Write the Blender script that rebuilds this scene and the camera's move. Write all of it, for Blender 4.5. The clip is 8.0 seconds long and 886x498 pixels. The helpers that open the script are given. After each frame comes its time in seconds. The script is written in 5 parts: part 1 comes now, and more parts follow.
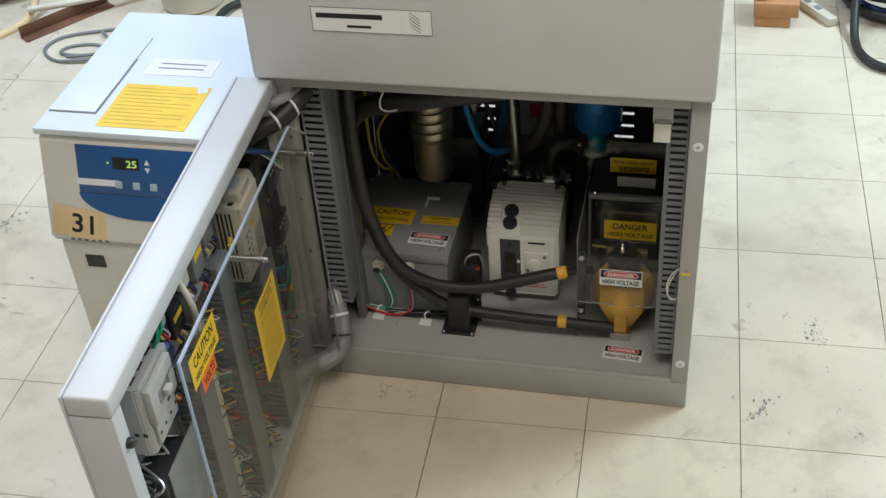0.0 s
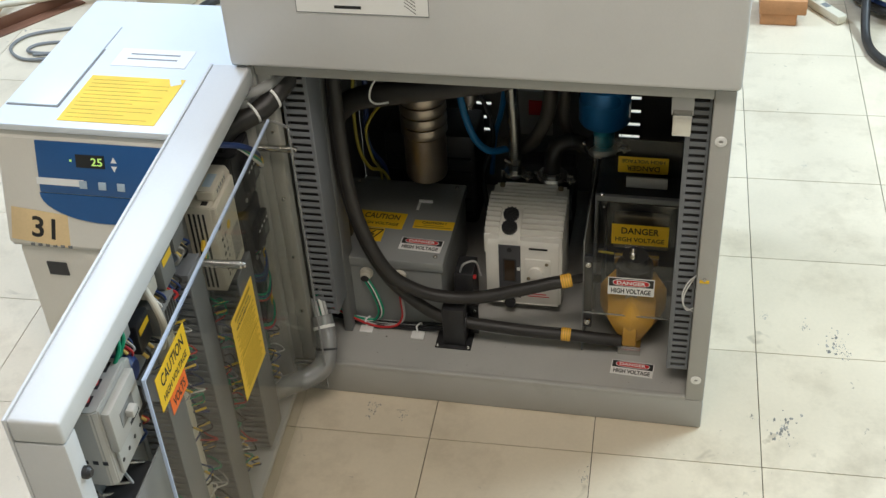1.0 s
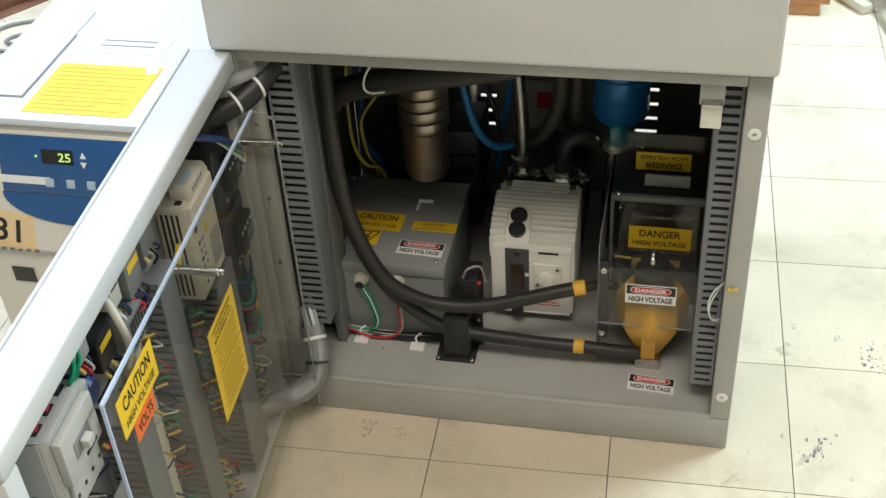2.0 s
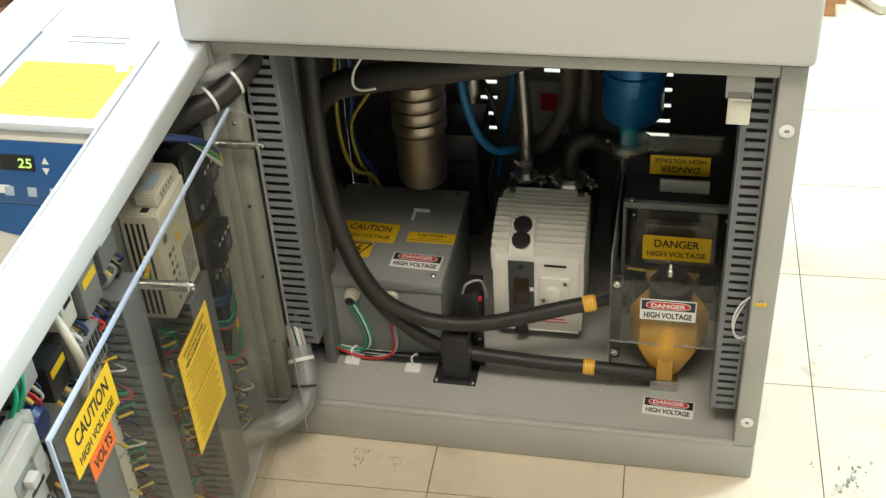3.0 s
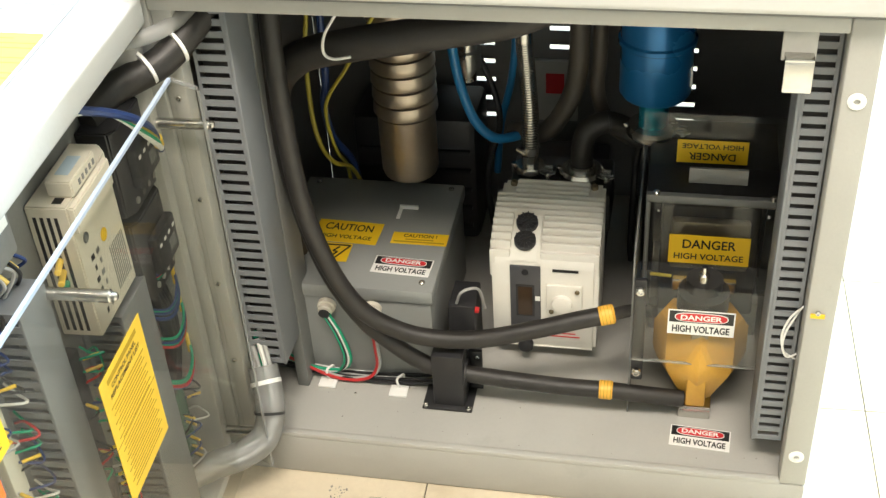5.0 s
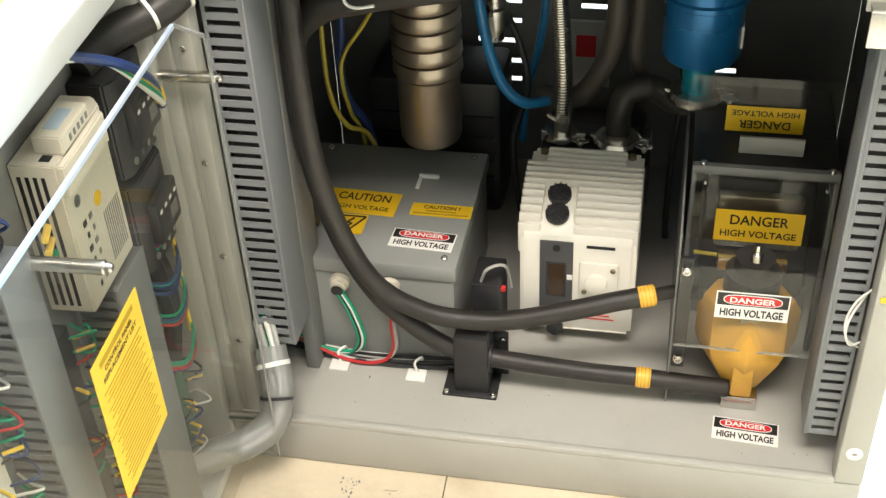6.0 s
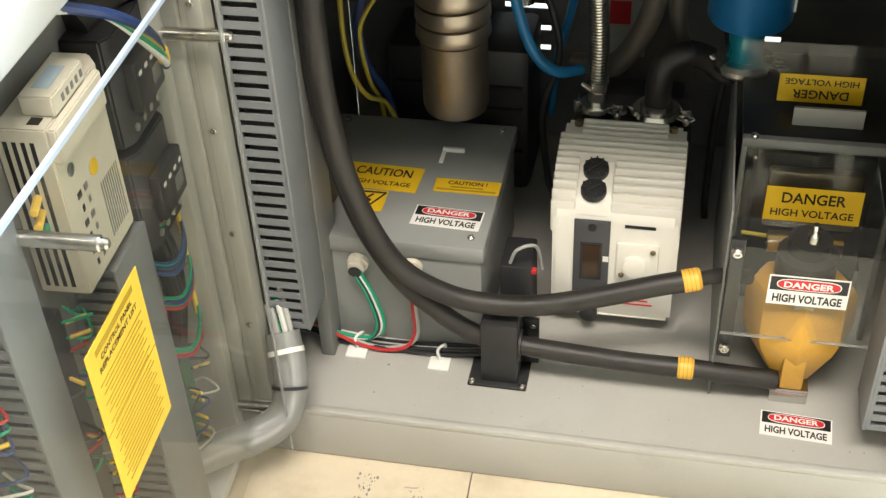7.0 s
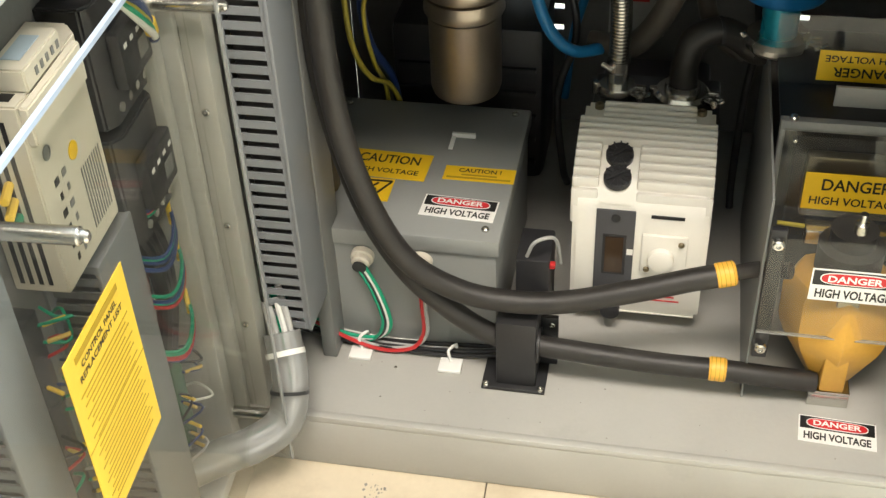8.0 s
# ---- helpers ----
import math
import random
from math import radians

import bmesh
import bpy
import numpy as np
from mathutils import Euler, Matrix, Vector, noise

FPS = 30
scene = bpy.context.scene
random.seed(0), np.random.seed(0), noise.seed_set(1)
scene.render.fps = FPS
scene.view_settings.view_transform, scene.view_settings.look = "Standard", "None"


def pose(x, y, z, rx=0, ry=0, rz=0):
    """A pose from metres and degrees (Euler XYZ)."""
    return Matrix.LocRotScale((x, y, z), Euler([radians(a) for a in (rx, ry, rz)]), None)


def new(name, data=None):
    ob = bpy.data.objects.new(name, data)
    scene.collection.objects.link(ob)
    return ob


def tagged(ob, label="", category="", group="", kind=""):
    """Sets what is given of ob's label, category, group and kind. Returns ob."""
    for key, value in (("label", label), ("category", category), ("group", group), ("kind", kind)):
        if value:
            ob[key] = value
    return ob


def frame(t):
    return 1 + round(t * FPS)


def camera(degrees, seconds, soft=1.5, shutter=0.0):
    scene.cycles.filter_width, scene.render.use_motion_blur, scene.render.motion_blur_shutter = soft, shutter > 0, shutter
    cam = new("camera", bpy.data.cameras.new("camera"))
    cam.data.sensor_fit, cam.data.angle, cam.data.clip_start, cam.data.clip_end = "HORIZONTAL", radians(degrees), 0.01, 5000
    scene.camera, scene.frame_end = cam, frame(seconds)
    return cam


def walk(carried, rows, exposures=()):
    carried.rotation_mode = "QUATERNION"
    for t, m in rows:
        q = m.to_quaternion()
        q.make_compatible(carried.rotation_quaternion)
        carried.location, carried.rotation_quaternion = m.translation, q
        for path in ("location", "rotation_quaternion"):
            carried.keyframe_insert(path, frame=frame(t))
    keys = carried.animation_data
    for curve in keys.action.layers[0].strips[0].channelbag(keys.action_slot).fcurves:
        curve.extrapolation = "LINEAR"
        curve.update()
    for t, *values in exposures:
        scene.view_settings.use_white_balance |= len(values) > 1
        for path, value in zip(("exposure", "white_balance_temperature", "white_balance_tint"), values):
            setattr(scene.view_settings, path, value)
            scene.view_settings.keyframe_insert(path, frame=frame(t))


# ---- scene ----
from itertools import product

cam = camera(40.0, 8.0, soft=1.4)
# seconds, x, y, z, turn to the left, pitch, lean to the right
PATH_ROWS = [
    (0.0, -0.02, -1.765, 1.828, 14.6, -38.7, 4.54),
    (0.5, -0.05, -1.7, 1.763, 14.0, -38.35, 4.15),
    (1.0, -0.082, -1.63, 1.692, 13.4, -38.05, 3.8),
    (2.5, -0.132, -1.408, 1.523, 13.53, -38.00, 3.83),
    (3.0, -0.151, -1.350, 1.464, 13.21, -37.20, 3.91),
    (3.5, -0.169, -1.296, 1.410, 12.64, -36.84, 3.70),
    (4.0, -0.178, -1.229, 1.356, 12.66, -36.68, 3.86),
    (4.5, -0.181, -1.175, 1.316, 12.95, -36.53, 4.12),
    (6.0, -0.259, -1.027, 1.189, 12.67, -37.80, 2.96),
    (6.5, -0.289, -0.984, 1.148, 12.64, -38.23, 2.62),
    (7.0, -0.302, -0.946, 1.115, 13.09, -38.57, 2.88),
    (7.5, -0.317, -0.910, 1.084, 13.16, -38.75, 2.89),
    (8.0, -0.345, -0.869, 1.048, 12.47, -38.90, 2.67),
]
EXPOSURES = [(0.0, -0.52, 6070, 16), (1.0, -0.32, 6120, 15), (2.5, 0.13, 6300, 12), (3.5, 0.53, 6430, 11.5), (4.5, 1.0, 6390, 12), (6.0, 1.33, 6230, 13), (8.0, 1.28, 6270, 13)]
walk(cam, [(t, pose(x, y, z, 0, 0, turn) @ pose(0, 0, 0, 90 + pitch) @ pose(0, 0, 0, 0, 0, -lean))
           for t, x, y, z, turn, pitch, lean in PATH_ROWS], EXPOSURES)

# ---- world and light ----
world = bpy.data.worlds.new("world")
scene.world = world
world.use_nodes = True
world.node_tree.nodes["Background"].inputs[0].default_value = (0.75, 0.85, 1.0, 1)
world.node_tree.nodes["Background"].inputs[1].default_value = 0.3


def lamp(x, y, z, sx, sy, power, colour):
    data = bpy.data.lights.new("stand_in_light", "AREA")
    data.shape, data.size, data.size_y, data.energy, data.color = "RECTANGLE", sx, sy, power, colour
    ob = new("stand_in_light", data)
    ob.matrix_basis = pose(x, y, z)
    return ob


# Unseen lamps: two cool ones stand in for daylight, the warm one is fill
LAMPS = [(1.7, 1.5, 0.5, 1.3, 150, (0.7, 0.91, 1.0)), (-2.0, 1.0, 0.9, 1.4, 88, (0.62, 0.8, 1.0)), (-0.2, -1.2, 1.5, 0.7, 37, (1.0, 0.86, 0.66))]
for lx, ly, sx, sy, power, colour in LAMPS:
    lamp(lx, ly, 2.93, sx, sy, power, colour)


# ---- materials ----
def mat(name, colour, rough=0.5, metal=0.0, var=0.12, scale=6.0, bump=0.05, fine=220.0, rand=0.0, dirt=None, dirt_amount=0.5, dirt_scale=9.0, dirt_from=(0.6, 0.74)):
    """A painted, plastic or metal surface: cloudy tone, fine grain, optional stains of another colour."""
    m = bpy.data.materials.new(name)
    m.use_nodes = True
    nt = m.node_tree
    N, link = nt.nodes, nt.links.new
    b = N["Principled BSDF"]
    b.inputs["Metallic"].default_value = metal
    co = N.new("ShaderNodeTexCoord")
    n1, n2 = N.new("ShaderNodeTexNoise"), N.new("ShaderNodeTexNoise")
    n1.inputs["Scale"].default_value, n1.inputs["Detail"].default_value = scale, 6
    n2.inputs["Scale"].default_value, n2.inputs["Detail"].default_value = fine, 3
    geo = N.new("ShaderNodeNewGeometry")
    for n in (n1, n2):
        link(geo.outputs["Position"], n.inputs["Vector"])
    ramp = N.new("ShaderNodeMapRange")
    ramp.inputs["From Min"].default_value, ramp.inputs["From Max"].default_value = 0.3, 0.7
    ramp.inputs["To Min"].default_value, ramp.inputs["To Max"].default_value = 1 - var, 1 + var
    link(n1.outputs["Fac"], ramp.inputs["Value"])
    ramp2 = N.new("ShaderNodeMapRange")
    ramp2.inputs["To Min"].default_value, ramp2.inputs["To Max"].default_value = 1 - var * 0.5, 1 + var * 0.5
    link(n2.outputs["Fac"], ramp2.inputs["Value"])
    mul = N.new("ShaderNodeMath")
    mul.operation = "MULTIPLY"
    link(ramp.outputs[0], mul.inputs[0])
    link(ramp2.outputs[0], mul.inputs[1])
    last = mul.outputs[0]
    if rand:
        info, r3 = N.new("ShaderNodeObjectInfo"), N.new("ShaderNodeMapRange")
        r3.inputs["To Min"].default_value, r3.inputs["To Max"].default_value = 1 - rand, 1 + rand
        link(info.outputs["Random"], r3.inputs["Value"])
        mul2 = N.new("ShaderNodeMath")
        mul2.operation = "MULTIPLY"
        link(last, mul2.inputs[0])
        link(r3.outputs[0], mul2.inputs[1])
        last = mul2.outputs[0]
    vm = N.new("ShaderNodeVectorMath")
    vm.operation = "SCALE"
    vm.inputs[0].default_value = colour
    link(last, vm.inputs["Scale"])
    out = vm.outputs[0]
    if dirt:
        n3, r4, mix = N.new("ShaderNodeTexNoise"), N.new("ShaderNodeMapRange"), N.new("ShaderNodeMix")
        n3.inputs["Scale"].default_value, n3.inputs["Detail"].default_value, n3.inputs["Roughness"].default_value = dirt_scale, 9, 0.68
        link(geo.outputs["Position"], n3.inputs["Vector"])
        r4.inputs["From Min"].default_value, r4.inputs["From Max"].default_value = dirt_from
        r4.inputs["To Max"].default_value = dirt_amount
        link(n3.outputs["Fac"], r4.inputs["Value"])
        mix.data_type = "RGBA"
        link(r4.outputs[0], mix.inputs["Factor"])
        link(out, mix.inputs["A"])
        mix.inputs["B"].default_value = (*dirt, 1)
        out = mix.outputs["Result"]
    link(out, b.inputs["Base Color"])
    rr = N.new("ShaderNodeMapRange")
    rr.inputs["To Min"].default_value, rr.inputs["To Max"].default_value = max(rough - 0.12, 0.03), min(rough + 0.12, 1)
    link(n1.outputs["Fac"], rr.inputs["Value"])
    link(rr.outputs[0], b.inputs["Roughness"])
    if bump:
        bp = N.new("ShaderNodeBump")
        bp.inputs["Strength"].default_value, bp.inputs["Distance"].default_value = bump, 0.002
        link(n2.outputs["Fac"], bp.inputs["Height"])
        link(bp.outputs[0], b.inputs["Normal"])
    return m


def clear(name, colour, rough=0.04, alpha=0.12):
    """Thin clear plastic: a see-through sheet with a glossy skin."""
    m = bpy.data.materials.new(name)
    m.use_nodes = True
    nt = m.node_tree
    N, link = nt.nodes, nt.links.new
    N.remove(N["Principled BSDF"])
    tr, gl, di, mix, mix2, fr = (N.new("ShaderNode" + k) for k in ("BsdfTransparent", "BsdfGlossy", "BsdfDiffuse", "MixShader", "MixShader", "LayerWeight"))
    tr.inputs[0].default_value = (*colour, 1)
    gl.inputs["Roughness"].default_value = rough
    fr.inputs["Blend"].default_value = 0.5
    di.inputs[0].default_value = (0.6, 0.6, 0.58, 1)
    mix2.inputs[0].default_value = alpha
    link(tr.outputs[0], mix2.inputs[1])
    link(di.outputs[0], mix2.inputs[2])
    p4, ma = N.new("ShaderNodeMath"), N.new("ShaderNodeMath")
    p4.operation, p4.inputs[1].default_value = "POWER", 5.0
    ma.operation, ma.inputs[1].default_value, ma.inputs[2].default_value = "MULTIPLY_ADD", 0.45, 0.025
    link(fr.outputs["Facing"], p4.inputs[0])
    link(p4.outputs[0], ma.inputs[0])
    link(ma.outputs[0], mix.inputs[0])
    link(mix2.outputs[0], mix.inputs[1])
    link(gl.outputs[0], mix.inputs[2])
    link(mix.outputs[0], N["Material Output"].inputs["Surface"])
    return m


def glow(name, colour, strength):
    m = bpy.data.materials.new(name)
    m.use_nodes = True
    b = m.node_tree.nodes["Principled BSDF"]
    b.inputs["Base Color"].default_value = (*colour, 1)
    b.inputs["Emission Color"].default_value = (*colour, 1)
    b.inputs["Emission Strength"].default_value = strength
    return m


GREY = mat("grey_enamel", (0.42, 0.415, 0.385), 0.45, var=0.06, bump=0.08, dirt=(0.2, 0.19, 0.17), dirt_amount=0.25)
GREY_DARK = mat("dark_grey_enamel", (0.2, 0.205, 0.2), 0.5, var=0.1)
DOOR_PAINT = mat("pale_grey_enamel", (0.6, 0.615, 0.615), 0.42, var=0.05, bump=0.06)
HOOD = mat("light_grey_enamel", (0.62, 0.62, 0.605), 0.5, var=0.04, bump=0.1)
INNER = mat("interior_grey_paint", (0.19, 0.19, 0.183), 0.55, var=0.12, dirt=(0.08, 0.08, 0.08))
BOX_GREY = mat("enclosure_grey_paint", (0.27, 0.28, 0.27), 0.42, var=0.05, dirt=(0.22, 0.22, 0.21), dirt_amount=0.3)
DUCT = mat("duct_grey_plastic", (0.2, 0.212, 0.228), 0.5, var=0.05)
TILE = mat("vinyl_tile", (0.69, 0.6, 0.45), 0.34, var=0.09, scale=3.2, bump=0.04, fine=130, rand=0.045, dirt=(0.33, 0.255, 0.16), dirt_amount=0.62, dirt_scale=5.0, dirt_from=(0.5, 0.8))
def specks(m, colour, scale, level, amount):
    """Small dark flecks, sparse and uneven, over a surface's colour."""
    nt = m.node_tree
    N, link = nt.nodes, nt.links.new
    b = N["Principled BSDF"]
    before = b.inputs["Base Color"].links[0].from_socket
    geo, n1, n2, r, mul, mix = N.new("ShaderNodeNewGeometry"), N.new("ShaderNodeTexNoise"), N.new("ShaderNodeTexNoise"), N.new("ShaderNodeMapRange"), N.new("ShaderNodeMath"), N.new("ShaderNodeMix")
    n1.inputs["Scale"].default_value, n1.inputs["Detail"].default_value, n1.inputs["Distortion"].default_value = scale, 3, 0.8
    n2.inputs["Scale"].default_value, n2.inputs["Detail"].default_value = 4.0, 4
    link(geo.outputs["Position"], n1.inputs["Vector"])
    link(geo.outputs["Position"], n2.inputs["Vector"])
    mul.operation = "MULTIPLY_ADD"
    link(n2.outputs["Fac"], mul.inputs[0])
    mul.inputs[1].default_value = 0.35
    link(n1.outputs["Fac"], mul.inputs[2])
    r.inputs["From Min"].default_value, r.inputs["From Max"].default_value, r.inputs["To Max"].default_value = level, level + 0.05, amount
    link(mul.outputs[0], r.inputs["Value"])
    mix.data_type = "RGBA"
    link(r.outputs[0], mix.inputs["Factor"])
    link(before, mix.inputs["A"])
    mix.inputs["B"].default_value = (*colour, 1)
    link(mix.outputs["Result"], b.inputs["Base Color"])


specks(TILE, (0.14, 0.12, 0.09), 42.0, 0.905, 0.6)
specks(TILE, (0.3, 0.24, 0.16), 12.0, 0.86, 0.45)
JOINT = mat("tile_joint_dirt", (0.16, 0.135, 0.1), 0.85, var=0.3)
SCUFF = mat("dark_scuff", (0.27, 0.255, 0.225), 0.7, var=0.5, scale=60)
WALL = mat("wall_paint", (0.55, 0.53, 0.49), 0.7, var=0.05)
WHITE = mat("white_paint", (0.8, 0.8, 0.78), 0.5, var=0.03)
IVORY = mat("ivory_enamel", (0.85, 0.825, 0.75), 0.38, var=0.04, dirt=(0.5, 0.47, 0.4), dirt_amount=0.3)
BEIGE = mat("beige_plastic", (0.66, 0.62, 0.52), 0.5, var=0.06)
# Bluer than the chiller body: cool daylight on the top put into the colour
CHILLER_TOP = mat("cool_lit_white_enamel", (0.74, 0.79, 0.82), 0.4, var=0.03)
BLUE_PANEL = mat("blue_panel", (0.02, 0.1, 0.28), 0.35, var=0.08)
FILTER_BLUE = mat("blue_anodised", (0.015, 0.16, 0.42), 0.28, metal=0.35, var=0.1)
TEAL = mat("teal_anodised", (0.01, 0.25, 0.36), 0.25, metal=0.4)
BLUE_TUBE = mat("blue_tube", (0.02, 0.2, 0.46), 0.3)
BLACK = mat("black_plastic", (0.022, 0.022, 0.024), 0.45, var=0.2)
RUBBER = mat("black_rubber_cable", (0.024, 0.022, 0.02), 0.5, var=0.25, scale=30, bump=0.15)
BROWN_HOSE = mat("brown_rubber_hose", (0.07, 0.06, 0.048), 0.5, var=0.2)
STEEL = mat("bright_steel", (0.62, 0.61, 0.58), 0.25, metal=1.0, var=0.1)
BELLOWS = mat("bellows_steel", (0.4, 0.345, 0.28), 0.34, metal=0.9, var=0.12, scale=14)
BRASS = mat("dark_brass", (0.3, 0.25, 0.16), 0.35, metal=0.9)
YELLOW = mat("yellow_label", (0.86, 0.55, 0.015), 0.45, var=0.04)
YELLOW_PAPER = mat("yellow_paper", (0.92, 0.62, 0.06), 0.6, var=0.08, scale=14)
ORANGE = mat("orange_label", (0.85, 0.16, 0.02), 0.5)
RED = mat("red_label", (0.62, 0.02, 0.025), 0.45)
LABEL_WHITE = mat("white_label", (0.85, 0.85, 0.82), 0.45, var=0.03)
INK = mat("black_ink", (0.015, 0.015, 0.015), 0.5, var=0.2)
OLIVE_INK = mat("olive_ink", (0.45, 0.29, 0.015), 0.6)
AMBER = mat("amber_resin", (0.6, 0.33, 0.05), 0.36, var=0.12, scale=18, dirt=(0.35, 0.18, 0.03))
TAPE = mat("cream_tag", (0.8, 0.6, 0.32), 0.6)
TAG = mat("amber_cable_tag", (0.82, 0.45, 0.06), 0.5)
CHILLER = mat("chiller_off_white", (0.73, 0.7, 0.62), 0.45, var=0.05)
PALE_BLUE = mat("pale_blue_print", (0.42, 0.52, 0.6), 0.5)
SMOKED = mat("smoked_glass", (0.05, 0.03, 0.016), 0.15)
PANEL = mat("panel_grey", (0.2, 0.2, 0.195), 0.5, var=0.15)
PUMP_PANEL = mat("charcoal_panel", (0.07, 0.07, 0.076), 0.45)
YELLOWED = mat("pale_yellow_sleeve", (0.7, 0.5, 0.12), 0.5)
GREEN_WIRE = mat("green_wire", (0.0, 0.3, 0.16), 0.4)
RED_WIRE = mat("red_wire", (0.5, 0.03, 0.03), 0.4)
GREY_WIRE = mat("grey_wire", (0.42, 0.42, 0.41), 0.4)
WHITE_WIRE = mat("white_wire", (0.75, 0.75, 0.72), 0.4)
BLUE_WIRE = mat("navy_wire", (0.02, 0.045, 0.16), 0.4)
YELLOW_WIRE = mat("yellow_wire", (0.42, 0.35, 0.04), 0.4)
GREEN_BLOCK = mat("green_terminal", (0.045, 0.13, 0.07), 0.5)
WOOD = mat("raw_timber", (0.5, 0.24, 0.1), 0.65, var=0.25, scale=12)
DARK_WOOD = mat("brown_painted_wood", (0.17, 0.075, 0.04), 0.55, var=0.25)
BUCKET = mat("cream_plastic", (0.66, 0.6, 0.46), 0.45, var=0.08)
FOIL = mat("crumpled_foil", (0.72, 0.73, 0.75), 0.25, metal=1.0, var=0.15, bump=0.4, fine=60)
PLEXI = clear("clear_acrylic", (0.93, 0.93, 0.91), alpha=0.014)
PLEXI_EDGE = mat("acrylic_edge", (0.5, 0.6, 0.78), 0.2, var=0.1)
SLEEVE = clear("translucent_sleeve", (0.8, 0.82, 0.84), rough=0.3, alpha=0.3)
LED = glow("display_digits", (0.55, 0.85, 0.2), 0.45)
# Glow for the diffusers of the added lamps
LAMP_ON = glow("added_lamp_glow", (0.95, 0.97, 1.0), 3.0)


# ---- helpers for meshes ----
ROOTS = {}


def thing(name, m, label, category, group="", kind=""):
    ob = new(name)
    ob.matrix_basis = m
    ob.empty_display_size = 0.05
    ROOTS[ob] = m
    return tagged(ob, label, category, group, kind)


def mesh_of(name, bm, material, smooth=True):
    me = bpy.data.meshes.new(name)
    bm.normal_update()
    bm.to_mesh(me)
    bm.free()
    me.materials.append(material)
    if smooth:
        me.shade_smooth()
        me.set_sharp_from_angle(angle=0.6)
    return me


def part(name, bm, material, parent, label="", local=False):
    root = parent
    while root.parent:
        root = root.parent
    if not local:
        bm.transform(ROOTS[root].inverted())
    ob = new(name, mesh_of(name, bm, material))
    ob.parent = parent
    if label:
        tagged(ob, label)
    return ob


def solid(name, bm, material, label, category, kind="", group=""):
    return tagged(new(name, mesh_of(name, bm, material)), label, category, group, kind)


def bx(x0, x1, y0, y1, z0, z1, bev=0.0, seg=2, bm=None):
    bm2 = bmesh.new()
    bmesh.ops.create_cube(bm2, size=1, matrix=Matrix.Translation(((x0 + x1) / 2, (y0 + y1) / 2, (z0 + z1) / 2)) @ Matrix.Diagonal((abs(x1 - x0), abs(y1 - y0), abs(z1 - z0), 1)))
    if bev:
        bmesh.ops.bevel(bm2, geom=bm2.edges[:], offset=bev, segments=seg, affect="EDGES", profile=0.5)
    return join(bm, bm2)


def join(bm, bm2):
    if bm is None:
        return bm2
    me = bpy.data.meshes.new("tmp")
    bm2.to_mesh(me)
    bm2.free()
    bm.from_mesh(me)
    bpy.data.meshes.remove(me)
    return bm


def lathe(rings, base, axis=(0, 0, 1), n=28, bm=None):
    """A turned shape: rings of (height, radius) along an axis from base, closed at both ends."""
    bm2 = bmesh.new()
    q = Vector(axis).normalized().to_track_quat("Z", "Y").to_matrix()
    loops = []
    for h, r in rings:
        loops.append([bm2.verts.new(Vector(base) + q @ Vector((r * math.cos(a), r * math.sin(a), h))) for a in (2 * math.pi * k / n for k in range(n))])
    for a, b in zip(loops, loops[1:]):
        for k in range(n):
            bm2.faces.new((a[k], a[(k + 1) % n], b[(k + 1) % n], b[k]))
    bm2.faces.new(loops[0][::-1])
    bm2.faces.new(loops[-1])
    return join(bm, bm2)


def rod(p0, p1, r, bm=None, n=16, bev=0.12):
    d = Vector(p1) - Vector(p0)
    L, e = d.length, min(r * bev * 3, d.length / 3)
    return lathe([(0, r * 0.85), (e * 0.5, r), (L - e * 0.5, r), (L, r * 0.85)], p0, d, n, bm)


def spline(points, steps=8):
    P = [Vector(p) for p in points]
    P = [P[0] * 2 - P[1]] + P + [P[-1] * 2 - P[-2]]
    out = []
    for i in range(1, len(P) - 2):
        for k in range(steps):
            t = k / steps
            a, b, c, d = P[i - 1:i + 3]
            out.append(0.5 * (2 * b + (c - a) * t + (2 * a - 5 * b + 4 * c - d) * t * t + (3 * b - a - 3 * c + d) * t ** 3))
    return out + [P[-2]]


def tube(points, r, bm=None, n=10, steps=8, ribs=0.0, rib_count=0):
    """A cable or hose along a smooth line; ribs makes it corrugated."""
    if ribs:
        steps = max(steps, rib_count * 4 // max(len(points) - 1, 1))
    C = spline(points, steps)
    bm2 = bmesh.new()
    loops, up = [], Vector((0.31, 0.2, 0.93))
    for i, c in enumerate(C):
        t = (C[min(i + 1, len(C) - 1)] - C[max(i - 1, 0)]).normalized()
        u = (up - t * up.dot(t))
        u = u.normalized() if u.length > 1e-4 else t.orthogonal().normalized()
        up = u
        v = t.cross(u)
        rr = r + (ribs * (1 if (i // 2) % 2 else -1) if ribs else 0)
        loops.append([bm2.verts.new(c + (u * math.cos(a) + v * math.sin(a)) * rr) for a in (2 * math.pi * k / n for k in range(n))])
    for a, b in zip(loops, loops[1:]):
        for k in range(n):
            bm2.faces.new((a[k], a[(k + 1) % n], b[(k + 1) % n], b[k]))
    bm2.faces.new(loops[0][::-1])
    bm2.faces.new(loops[-1])
    return join(bm, bm2)


